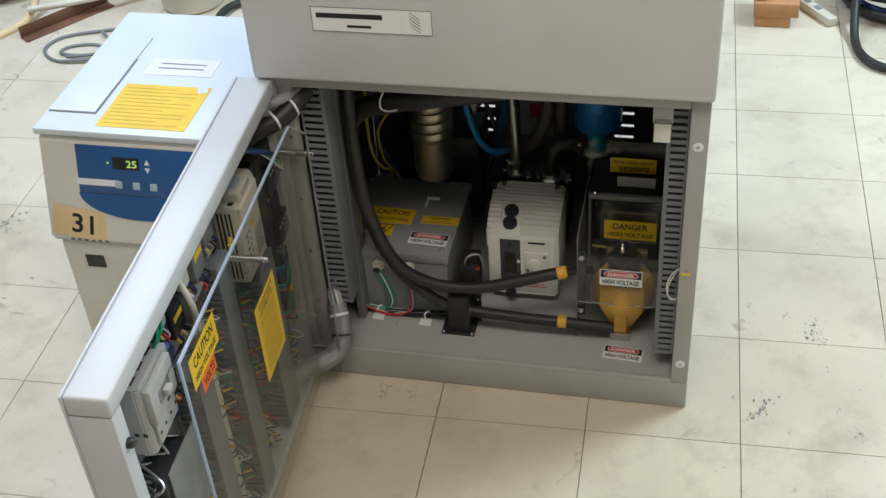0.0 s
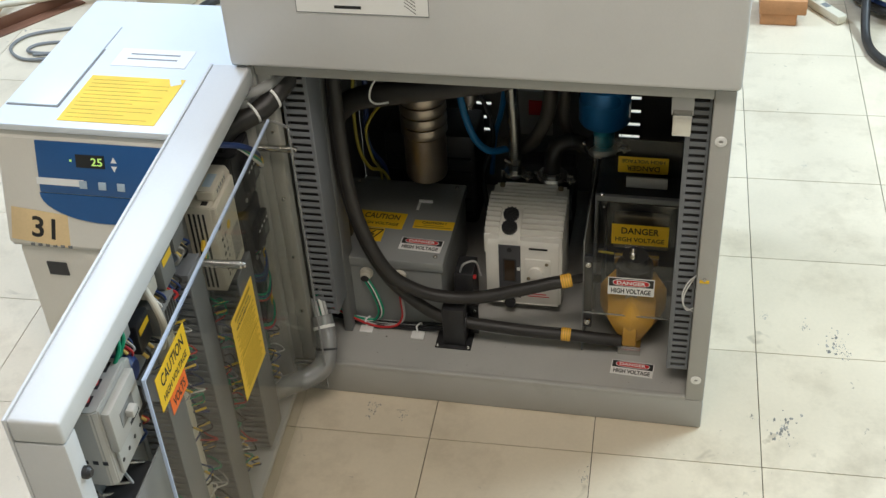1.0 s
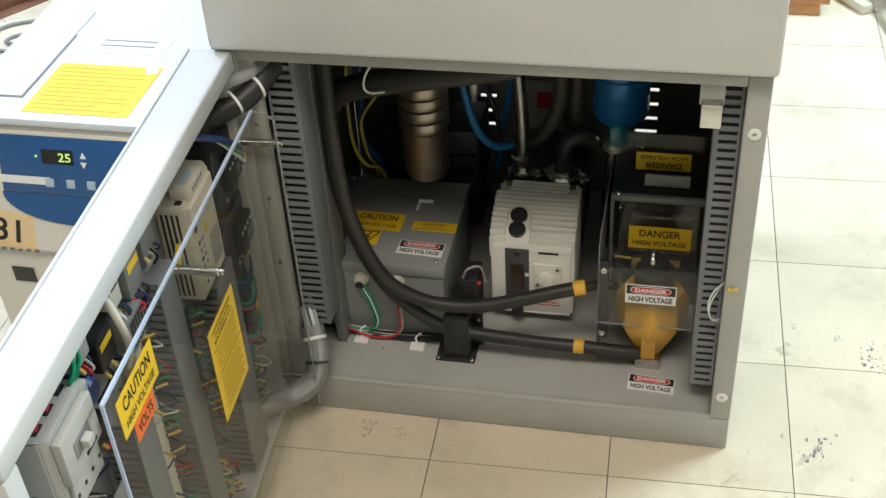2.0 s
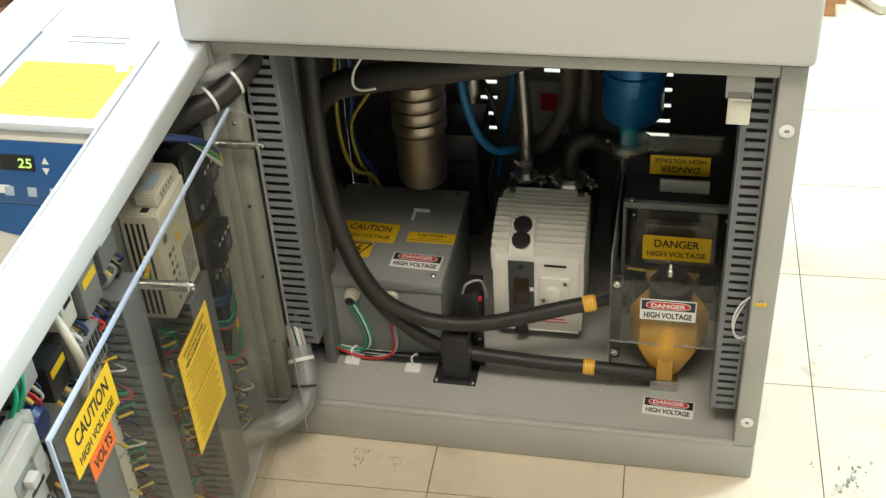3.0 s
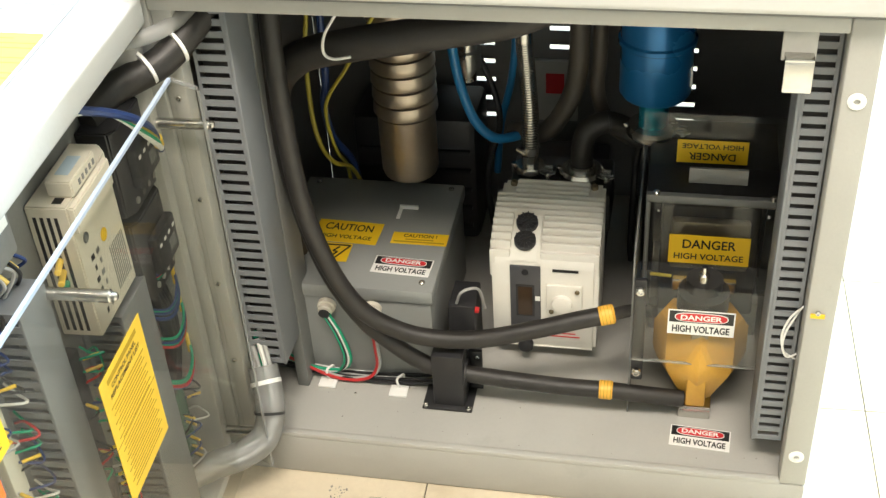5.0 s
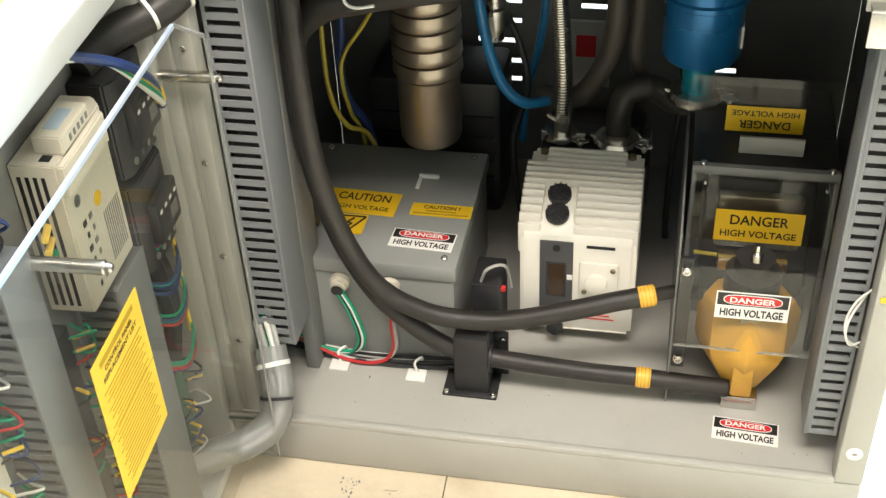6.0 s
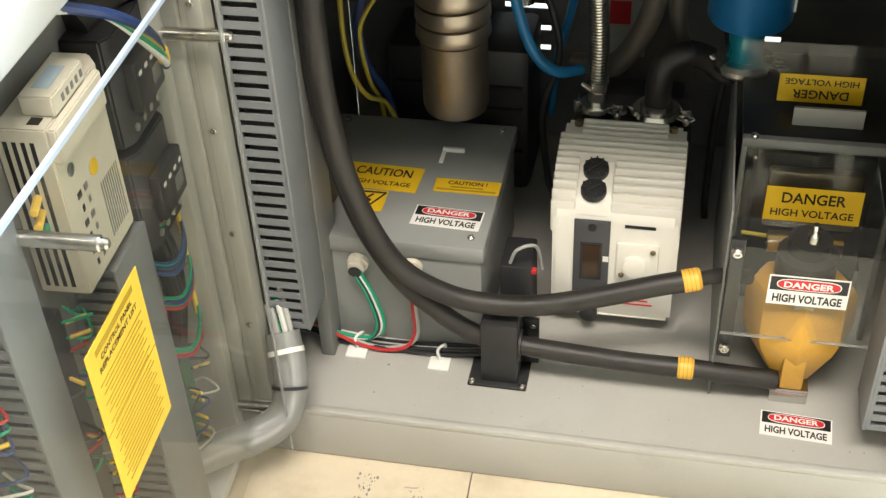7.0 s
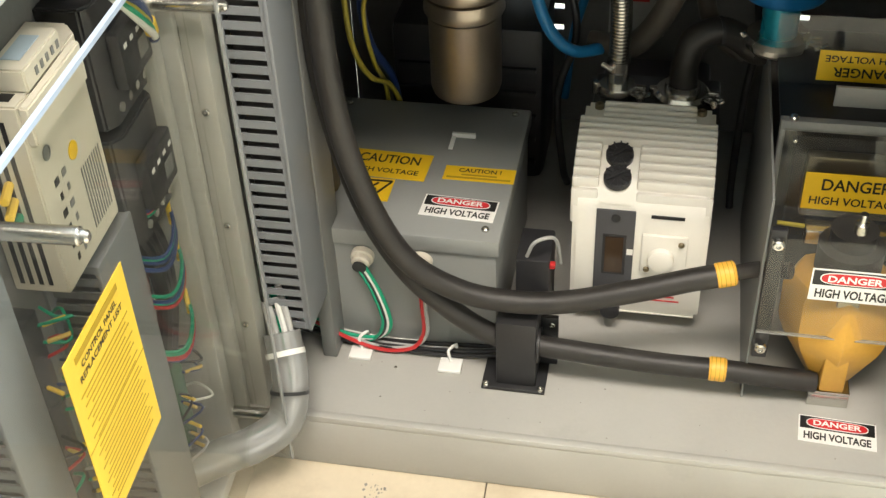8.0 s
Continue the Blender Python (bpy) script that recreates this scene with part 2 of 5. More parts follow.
def text_bm(body, width, height, m, depth=0.0003, bold=0.017):
    """Lettering of the built-in font, centred at m and stretched to width and height."""
    cu = bpy.data.curves.new("lettering", "FONT")
    cu.body, cu.extrude, cu.resolution_u, cu.offset = body, 0.0, 3, bold
    ob = new("lettering_tmp", cu)
    me = bpy.data.meshes.new_from_object(ob.evaluated_get(bpy.context.evaluated_depsgraph_get()))
    bpy.data.objects.remove(ob)
    bm = bmesh.new()
    bm.from_mesh(me)
    bpy.data.meshes.remove(me)
    xs, ys = [v.co.x for v in bm.verts], [v.co.y for v in bm.verts]
    sx, sy = width / (max(xs) - min(xs)), height / (max(ys) - min(ys))
    cx, cy = (max(xs) + min(xs)) / 2, (max(ys) + min(ys)) / 2
    for v in bm.verts:
        v.co = ((v.co.x - cx) * sx, (v.co.y - cy) * sy, depth)
    bm.transform(m)
    return bm


def plate(w, h, m, x=0.0, y=0.0, z0=0.0, z1=0.0008, bm=None, bev=0.0):
    b = bx(x - w / 2, x + w / 2, y - h / 2, y + h / 2, z0, z1, bev)
    b.transform(m)
    return join(bm, b)


def facing(p, right, up):
    """A pose at p whose x is right and y is up, for flat things seen from their front."""
    r, u = Vector(right).normalized(), Vector(up)
    n = r.cross(u).normalized()
    u = n.cross(r)
    return Matrix((r, u, n)).transposed().to_4x4() if p is None else Matrix.Translation(p) @ Matrix((r, u, n)).transposed().to_4x4()


def danger_label(parent, m, w, h, local=False):
    lab = part("warning_label", plate(w, h, m), LABEL_WHITE, parent, "white, red and black DANGER HIGH VOLTAGE sticker", local)
    part("header", plate(w * 0.96, h * 0.46, m, 0, h * 0.23, 0.0004, 0.0011), INK, lab, "", local)
    for k, mt, nm in ((1.0, LABEL_WHITE, "oval_rim"), (0.94, RED, "oval")):
        b = lathe([(0.0011 if k == 1 else 0.0013, 0.5), (0.0014 if k == 1 else 0.0016, 0.5)], (0, 0, 0), n=32)
        for v in b.verts:
            a = v.co.x, v.co.y
            v.co.x = (abs(a[0] * 2) ** 0.45) * math.copysign(0.5, a[0]) * w * 0.8 * (k if k == 1 else 0.965)
            v.co.y = (abs(a[1] * 2) ** 0.8) * math.copysign(0.5, a[1]) * h * 0.38 * (k if k == 1 else 0.86) + h * 0.23
        b.transform(m)
        part(nm, b, mt, lab, "", local)
    part("lettering", text_bm("DANGER", w * 0.62, h * 0.21, m @ pose(0, h * 0.23, 0.0017), bold=0.03), LABEL_WHITE, lab, "", local)
    part("lettering", text_bm("HIGH VOLTAGE", w * 0.86, h * 0.29, m @ pose(0, -h * 0.26, 0.0009), bold=0.032), INK, lab, "", local)
    return lab


def yellow_label(parent, m, w, h, lines, local=False, paper=None):
    """A yellow sticker; lines of (text or None for a bar, centre height, width, letter height) as shares of its size."""
    lab = part("warning_label", plate(w, h, m), paper or YELLOW, parent, "yellow sticker with black lettering", local)
    for body, y, lw, lh in lines:
        mm = m @ pose(0, y * h, 0.0009)
        bm = text_bm(body, lw * w, lh * h, mm) if body else plate(lw * w, lh * h, mm, z0=0.0, z1=0.0003)
        part("lettering" if body else "print_bar", bm, INK if body else OLIVE_INK, lab, "", local)
    return lab


def screw(parent, p, axis, r, name="screw", local=False, material=None):
    part(name, lathe([(-0.002, r), (r * 0.5, r), (r * 0.75, r * 0.75), (r * 0.75, r * 0.45), (r * 0.4, r * 0.4)], p, axis, 14), material or STEEL, parent, "", local)


# ---- room ----
solid("floor", bx(-4.2, 3.2, -4.2, 3.6, -0.1, -0.0035), JOINT, "old vinyl tile floor with dark joints", "floor", "structure")
# Unseen ceiling and walls, added to close the room and bounce fill light
solid("ceiling", bx(-4.2, 3.2, -4.2, 3.6, 3.0, 3.1), WHITE, "unseen plain white ceiling, added to bounce light", "ceiling", "structure")
for nm, dims in (("wall_north", (-4.2, 3.2, 3.6, 3.75)), ("wall_south", (-4.2, 3.2, -4.35, -4.2)), ("wall_east", (3.2, 3.35, -4.35, 3.75)), ("wall_west", (-4.35, -4.2, -4.35, 3.75))):
    solid(nm, bx(*dims, -0.1, 3.1), WALL, "unseen plain cream wall, added to bounce fill light", "wall", "structure")
# Fittings with glowing diffusers, added where the stand-in lamps hang out of view
for lx, ly, sx, sy, power, colour in LAMPS:
    lt = thing("added_ceiling_light", pose(lx, ly, 3.0), "unseen white light fitting, added under the ceiling as a stand-in source", "ceiling light", "ceiling lights")
    part("frame", bx(lx - sx / 2 - 0.04, lx + sx / 2 + 0.04, ly - sy / 2 - 0.04, ly + sy / 2 + 0.04, 2.96, 3.0, 0.004), WHITE, lt)
    part("diffuser", bx(lx - sx / 2, lx + sx / 2, ly - sy / 2, ly + sy / 2, 2.94, 2.958), LAMP_ON, lt)

# ---- equipment cabinet ----
W, D, H = 0.8, 0.64, 0.728
cabinet = thing("equipment_cabinet", pose(-0.4, 0.3, 0), "grey steel vacuum equipment cabinet with its front door swung open", "cabinet")
part("base_pan", bx(-W, 0, 0, D, 0, 0.07, 0.004), GREY, cabinet)
part("sill_lip", bx(-0.767, -0.031, 0.0, 0.012, 0.066, 0.077, 0.004), GREY, cabinet)
part("front_post", bx(-0.033, 0, 0.0005, 0.03, 0.0705, H, 0.003), GREY, cabinet)
part("front_post", bx(-W, -0.765, 0.0005, 0.03, 0.0705, H, 0.003), GREY, cabinet)
strip = part("post_flange", bx(-0.7648, -0.741, 0.006, 0.03, 0.0772, 0.7105, 0.002), GREY, cabinet, "pale grey inner flange with screws")
for z in (0.2, 0.33, 0.46, 0.6):
    screw(strip, (-0.752, 0.006, z), (0, -1, 0), 0.0035)
part("top_rail", bx(-0.7648, -0.0332, 0.001, 0.03, 0.711, H, 0.002), GREY, cabinet)
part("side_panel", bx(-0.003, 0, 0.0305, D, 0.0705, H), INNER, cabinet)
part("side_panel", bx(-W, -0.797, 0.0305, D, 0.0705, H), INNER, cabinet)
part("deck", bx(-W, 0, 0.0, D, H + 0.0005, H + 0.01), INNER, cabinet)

# back panel, with louvre slots cut through it
LOUVRES = [(-0.402, -0.362, [0.284, 0.317, 0.35, 0.383]), (-0.56, -0.492, [0.219, 0.251, 0.286, 0.32, 0.353]), (-0.21, -0.166, [0.223, 0.254, 0.287, 0.32, 0.352])]
back = bmesh.new()
xs = sorted({-0.7969, -0.0031, *(v for l in LOUVRES for v in l[:2])})
for x0, x1 in zip(xs, xs[1:]):
    zs = [z for l in LOUVRES if abs(l[0] - x0) < 1e-6 for z in l[2]]
    cuts = [0.02] + [c for z in zs for c in (z - 0.004, z + 0.004)] + [H]
    for z0, z1 in zip(cuts[::2], cuts[1::2]):
        bx(x0, x1, D + 0.0002, D + 0.0032, z0, z1, bm=back)
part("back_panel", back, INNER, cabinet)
for l in LOUVRES:
    for z in l[2]:
        b = bx(l[0], l[1], -0.012, 0.0, -0.001, 0.0005)
        b.transform(pose(0, D + 0.0005, z + 0.005, -30))
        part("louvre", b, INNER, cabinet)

for x, z in ((-0.017, 0.637), (-0.017, 0.123)):
    ring = lathe([(-0.003, 0.0095), (0.002, 0.0095), (0.003, 0.008), (0.003, 0.0035), (0.0, 0.0035)], (x, 0.001, z), (0, -1, 0), 22)
    part("bushing", ring, LABEL_WHITE, cabinet, "white nylon bushing")
danger_label(cabinet, facing((-0.134, 0.069, 0.0702), (1, -0.06, 0), (0.02, 1, 0)), 0.08, 0.038)
part("clip", bx(-0.028, -0.012, -0.002, 0.001, 0.352, 0.357), YELLOW, cabinet)
screw(cabinet, (-0.02, -0.001, 0.359), (0, -1, 0), 0.003)

# latch bracket under the rail
latch = part("latch_plate", bx(-0.096, -0.062, 0.004, 0.007, 0.678, 0.711, 0.001), GREY, cabinet)
part("latch_tongue", bx(-0.093, -0.064, -0.012, -0.009, 0.65, 0.686, 0.0015), STEEL, latch)
part("latch_bend", bx(-0.093, -0.064, -0.012, 0.005, 0.684, 0.688, 0.0012), STEEL, latch)


def slotted_duct(parent, x0, x1, y0, y1, z0, z1, pitch, cover_side, local=False):
    """Wiring duct standing upright: a back, a slotted wall of separate fingers on its front and a snap-on cover."""
    d = part("wiring_duct", bx(x0, x1, y1 - 0.002, y1, z0, z1), DUCT, parent, "grey slotted plastic wiring duct", local)
    cx = x1 if cover_side > 0 else x0
    n = int((z1 - z0) / pitch)
    first = None
    for k in range(n):
        if first is None:
            first = part("duct_finger", bx(x0 + 0.0042, x1 - 0.0042, y0, y0 + 0.002, z0, z0 + pitch * 0.54), DUCT, d, "", local)
        else:
            f = new("duct_finger", first.data)
            f.parent, f.location = d, (0, 0, k * pitch)
    part("wall_edge", bx(x0, x0 + 0.004, y0, y0 + 0.002, z0, z1), DUCT, d, "", local)
    part("wall_edge", bx(x1 - 0.004, x1, y0, y0 + 0.002, z0, z1), DUCT, d, "", local)
    part("cover", bx(min(cx, cx + cover_side * 0.004), max(cx, cx + cover_side * 0.004), y0 - 0.002, y1 + 0.001, z0, z1, 0.001), DUCT, d, "", local)
    part("wire_fill", bx(x0 + 0.002, x1 - 0.002, y0 + 0.018, y1 - 0.003, z0, z1), BLACK, d, "", local)
    return d


slotted_duct(cabinet, -0.738, -0.694, 0.034, 0.094, 0.175, 0.712, 0.0148, 1)
slotted_duct(cabinet, -0.068, -0.034, 0.034, 0.094, 0.115, 0.712, 0.0148, -1)
part("inner_rail", bx(-0.707, -0.69, 0.1, 0.16, 0.0705, 0.727, 0.002), GREY_DARK, cabinet)
dots = part("hole_strip", bx(-0.005, -0.0035, 0.25, 0.28, 0.22, 0.6), INNER, cabinet)
# White chips paint the light that shows through the punched holes
for k in range(8):
    part("painted_lit_hole", bx(-0.0062, -0.005, 0.262, 0.267, 0.3 + k * 0.026, 0.304 + k * 0.026), LABEL_WHITE, dots)

# upper housing that stands on the cabinet
hood = thing("upper_housing", pose(-0.4, 0.3, 0.746), "light grey steel upper housing standing on the cabinet", "equipment housing")
part("shell", bx(-0.795, 0.005, -0.022, D + 0.005, 0.7382, 1.12, 0.008, 3), HOOD, hood)
name_m = facing((-0.566, -0.0222, 0.864), (1, 0, 0), (0, 0, 1))
np_ = part("name_plate", plate(0.208, 0.046, name_m, bev=0.0), LABEL_WHITE, hood, "white plate with dark border, lettering as bars")
for x, y, w, h in ((-0.038, 0.007, 0.115, 0.009), (-0.022, -0.012, 0.042, 0.005)):
    part("print_bar", plate(w, h, name_m, x, y, 0.0006, 0.0011), INK, np_)
for k in range(5):
    b = bx(-0.011, 0.011, -0.0004, 0.0004, 0.0006, 0.0012)
    b.transform(name_m @ pose(0.075, 0.012 - k * 0.006, 0, 0, 0, -38))
    part("emblem_stroke", b, INK, np_)
for x, y, w, h in ((0, 0.0225, 0.208, 0.001), (0, -0.0225, 0.208, 0.001), (0.1035, 0, 0.001, 0.044), (-0.1035, 0, 0.001, 0.044)):
    part("plate_rim", plate(w, h, name_m, x, y, 0.0006, 0.0014), GREY_DARK, np_)

# ---- open door with the electrical panel ----
door = thing("cabinet_door", pose(-0.7765, -0.005, 0, 0, 0, -87.3), "pale grey steel cabinet door swung open, fitted with wiring", "cabinet door")
DL = 0.797


def dpart(name, bm, material, parent=None, label=""):
    return part(name, bm, material, parent or door, label, True)


dpart("outer_skin", bx(0.0, DL, -0.058, -0.054, 0.012, 0.733, 0.001), DOOR_PAINT)
dpart("top_flange", bx(0.0, DL, -0.0538, 0.01, 0.698, 0.733, 0.005, 3), DOOR_PAINT)
dpart("bottom_flange", bx(0.0, DL, -0.0538, 0.0, 0.012, 0.03, 0.003), DOOR_PAINT)
dpart("end_flange", bx(DL - 0.03, DL, -0.0536, 0.009, 0.0305, 0.6975, 0.003), DOOR_PAINT)
dpart("hinge_flange", bx(0.0, 0.022, -0.0536, 0.0005, 0.0305, 0.6975, 0.003), GREY)
dpart("bumper", lathe([(0, 0.008), (0.006, 0.008), (0.01, 0.005)], (DL - 0.018, 0.009, 0.635), (0, 1, 0), 16), BLACK, None, "black rubber bumper")
panel = dpart("mounting_panel", bx(0.03, 0.755, -0.053, -0.049, 0.035, 0.693), PANEL, None, "grey steel mounting panel")


def door_duct(s0, s1, z0, z1):
    d = dpart("wiring_duct", bx(s0, s1, -0.0488, -0.046, z0, z1), DUCT, None, "grey slotted plastic wiring duct")
    dpart("cover", bx(s0 + 0.008, s1 - 0.008, -0.004, 0.0, z0, z1, 0.001), DUCT, d)
    for sx in (s0 + 0.009, s1 - 0.011):
        f = dpart("duct_finger", bx(sx, sx + 0.002, -0.046, -0.004, z0, z0 + 0.0072), DUCT, d)
        for k in range(1, int((z1 - z0 - 0.008) / 0.0135) + 1):
            f2 = new("duct_finger", f.data)
            f2.parent, f2.location = d, (0, 0, k * 0.0135)
    for z in (z0 + 0.001, z1 - 0.003):
        dpart("end_strip", bx(s0 + 0.009, s1 - 0.009, -0.046, -0.004, z, z + 0.002), DUCT, d)


door_duct(0.12, 0.21, 0.05, 0.45)
door_duct(0.315, 0.385, 0.05, 0.6)
door_duct(0.47, 0.54, 0.05, 0.5)

# power supply module
def upright(outline, z0, z1, bev=0.0015):
    """An upright block with the given outline, seen from above."""
    b = bmesh.new()
    lo = [b.verts.new((x, y, z0)) for x, y in outline]
    hi = [b.verts.new((x, y, z1)) for x, y in outline]
    n = len(outline)
    for k in range(n):
        b.faces.new((lo[k], lo[(k + 1) % n], hi[(k + 1) % n], hi[k]))
    b.faces.new(lo[::-1])
    b.faces.new(hi)
    bmesh.ops.recalc_face_normals(b, faces=b.faces[:])
    bmesh.ops.bevel(b, geom=[e for e in b.edges if e.calc_face_angle(0) > 0.4], offset=bev, segments=2, affect="EDGES")
    return b


psu = dpart("power_supply", upright([(0.243, -0.0485), (0.243, -0.004), (0.14, -0.004), (0.125, -0.016), (0.125, -0.0485)], 0.458, 0.622), BEIGE, None, "beige power supply module with vent slots")
dpart("front_ledge", upright([(0.2425, -0.0038), (0.2425, 0.004), (0.15, 0.004), (0.146, -0.0038)], 0.59, 0.6215), BEIGE, psu)
dpart("top_block", upright([(0.225, -0.03), (0.225, -0.002), (0.165, -0.002), (0.165, -0.03)], 0.6222, 0.64), BEIGE, psu)
dpart("print_block", bx(0.178, 0.212, -0.024, -0.01, 0.6402, 0.6406), PALE_BLUE, psu, "pale blue print block")
for k in range(5):
    dpart("connector_pin", bx(0.17 + k * 0.009, 0.174 + k * 0.009, -0.0018, -0.0012, 0.628, 0.634), GREY_DARK, psu)
for k in range(4):
    dpart("vent_slot", bx(0.2431, 0.2436, -0.042 + k * 0.0075, -0.0385 + k * 0.0075, 0.466, 0.61), BLACK, psu)
dpart("rating_mark", bx(0.226, 0.236, -0.022, -0.012, 0.6222, 0.6225), INK, psu)
ring = lathe([(0, 0.006), (0.0005, 0.006), (0.0005, 0.0048), (0, 0.0048)], (0.222, -0.0038, 0.572), (0, 1, 0), 20)
dpart("approval_mark", ring, GREY_DARK, psu)
for k in range(6):
    for c in range(2):
        dpart("print_bar", bx(0.216 - c * 0.013, 0.22 - c * 0.013 + 0.003 * (k % 2), -0.0038, -0.0034, 0.472 + k * 0.014, 0.478 + k * 0.014), INK if c == 0 else GREY_DARK, psu)
for k in range(9):
    dpart("vent_slot", bx(0.147 + k * 0.0042, 0.1486 + k * 0.0042, -0.0038, -0.0034, 0.474, 0.53), GREY_DARK, psu)
dpart("yellow_dot", lathe([(0, 0.0075), (0.0006, 0.0075)], (0.186, -0.0038, 0.55), (0, 1, 0), 16), YELLOW, psu)

# black contactor blocks beside it
for z0, z1 in ((0.515, 0.625), (0.395, 0.505)):
    c = dpart("contactor", upright([(0.112, -0.0485), (0.112, -0.012), (0.1, -0.004), (0.034, -0.004), (0.024, -0.014), (0.024, -0.0485)], z0, z1, 0.002), BLACK, None, "black contactor block with screw terminals")
    dpart("terminal_step", bx(0.036, 0.096, -0.0038, 0.008, z0 + 0.03, z1 - 0.03, 0.003), BLACK, c)
    dpart("type_plate", bx(0.046, 0.064, 0.0082, 0.0088, z0 + 0.042, z0 + 0.058), GREY_DARK, c)
    for k in range(4):
        dpart("terminal_screw", lathe([(0, 0.004), (0.002, 0.004), (0.002, 0.002)], (0.042 + k * 0.017, -0.0038, z0 + 0.014), (0, 1, 0), 12), STEEL, c)
        dpart("print_bar", bx(0.042 + k * 0.014, 0.048 + k * 0.014, 0.0081, 0.0085, z1 - 0.045, z1 - 0.041), LABEL_WHITE, c)

# terminal strips with ferruled wires
rng = random.Random(4)
WIRE_MATS = [BLUE_WIRE, BLACK, BLACK, GREY_WIRE, RED_WIRE, BLUE_WIRE, GREEN_WIRE, WHITE_WIRE, BLACK]
for s, z0, z1, block in ((0.275, 0.06, 0.46, BLACK), (0.425, 0.06, 0.6, BEIGE), (0.066, 0.1, 0.22, GREEN_BLOCK), (0.575, 0.06, 0.4, BEIGE)):
    strip = dpart("terminal_strip", bx(s - 0.012, s + 0.012, -0.0485, -0.024, z0, z1, 0.002), block, None, "terminal strip with numbered wires")
    z = z0 + 0.008
    while z < z1 - 0.01:
        side = rng.choice((-1, 1))
        e = s + side * rng.uniform(0.03, 0.042)
        dpart("wire", tube([(s + side * 0.008, -0.025, z), (s + side * 0.016, -0.006 + rng.uniform(-0.006, 0.008), z + rng.uniform(-0.005, 0.008)), (e, -0.022, z + rng.uniform(-0.02, 0.005)), (e + side * 0.01, -0.04, z - 0.012)], 0.0014, n=6, steps=4), rng.choice(WIRE_MATS), strip)
        if rng.random() < 0.5:
            dpart("wire_tag", rod((s + side * 0.009, -0.021, z), (s + side * 0.017, -0.005, z + 0.003), 0.0019, n=8), YELLOWED if rng.random() < 0.5 else YELLOW_PAPER, strip)
        z += rng.uniform(0.011, 0.017)

# relays, breaker and bundles near the outer end
for s0, s1, z0, z1, d1, mt, lab in ((0.395, 0.44, 0.625, 0.685, -0.006, GREY_DARK, "dark grey relay"), (0.445, 0.475, 0.635, 0.682, -0.014, BEIGE, "small beige relay"),
                                    (0.32, 0.365, 0.63, 0.685, -0.016, PANEL, "grey relay"), (0.48, 0.525, 0.58, 0.63, -0.02, BLACK, "black relay"),
                                    (0.535, 0.57, 0.63, 0.68, -0.022, GREY, "pale grey relay"), (0.4, 0.45, 0.61, 0.622, -0.03, STEEL, "steel bracket"), (0.55, 0.6, 0.51, 0.55, -0.02, BLACK, "black relay")):
    b = dpart("relay", bx(s0, s1, -0.0485, d1, z0, z1, 0.003), mt, None, lab)
    dpart("face_mark", bx(s0 + 0.006, s1 - 0.006, d1 + 0.0002, d1 + 0.0008, z0 + (z1 - z0) * 0.6, z0 + (z1 - z0) * 0.8), rng.choice([YELLOW, LABEL_WHITE, INK]), b)
    for k in range(4):
        a = s0 + (s1 - s0) * (0.15 + 0.23 * k)
        lo = z0 - rng.uniform(0.02, 0.045)
        dpart("wire", tube([(a, d1 - 0.006, z0), (a + rng.uniform(-0.006, 0.006), d1 + rng.uniform(0.0, 0.012), z0 - 0.012), (a + rng.uniform(-0.02, 0.02), d1 - 0.012, lo)], 0.0019, n=6, steps=5), rng.choice([BLACK, GREY_WIRE, BLUE_WIRE, RED_WIRE, WHITE_WIRE]), b)
        if k % 2:
            dpart("wire_tag", rod((a, d1 - 0.005, z0 - 0.001), (a, d1 + 0.003, z0 - 0.01), 0.0026, n=8), YELLOWED, b)
dpart("hose_piece", tube([(0.49, -0.02, 0.69), (0.505, 0.004, 0.66), (0.5, 0.008, 0.61), (0.485, -0.01, 0.56)], 0.005, n=10), BEIGE, None, "tan rubber lead")
for k in range(3):
    dpart("supply_lead", tube([(0.055 + 0.014 * k, -0.03, 0.4), (0.05 + 0.012 * k, -0.02, 0.35), (0.048 + 0.008 * k, -0.022, 0.29), (0.06 + 0.01 * k, -0.03, 0.22)], 0.008, n=10), BLACK, None, "thick black lead")
rel = dpart("relay", bx(0.43, 0.478, -0.0483, 0.0, 0.572, 0.622, 0.002), GREY_DARK, None, "small grey mesh-sided relay")
for k in range(5):
    dpart("vent_slot", bx(0.436 + k * 0.008, 0.4405 + k * 0.008, 0.0002, 0.0008, 0.578, 0.616), BLACK, rel)


def opart(name, bm, material, parent=None, label=""):
    """A part of the modules near the free end of the door."""
    bm.transform(pose(0.01, 0, 0.028))
    return dpart(name, bm, material, parent, label)


brk = opart("main_breaker", upright([(0.7, -0.0485), (0.7, -0.006), (0.694, 0.002), (0.606, 0.002), (0.6, -0.006), (0.6, -0.0485)], 0.5, 0.63, 0.002), GREY, None, "pale grey main circuit breaker")
opart("upper_tier", bx(0.608, 0.692, 0.0022, 0.014, 0.556, 0.622, 0.002), GREY, brk)
opart("lower_tier", bx(0.614, 0.686, 0.0022, 0.008, 0.51, 0.552, 0.002), GREY, brk)
opart("toggle_well", bx(0.63, 0.67, 0.0142, 0.0148, 0.578, 0.6), GREY_DARK, brk)
opart("toggle", bx(0.642, 0.658, 0.015, 0.026, 0.583, 0.595, 0.002), GREY, brk)
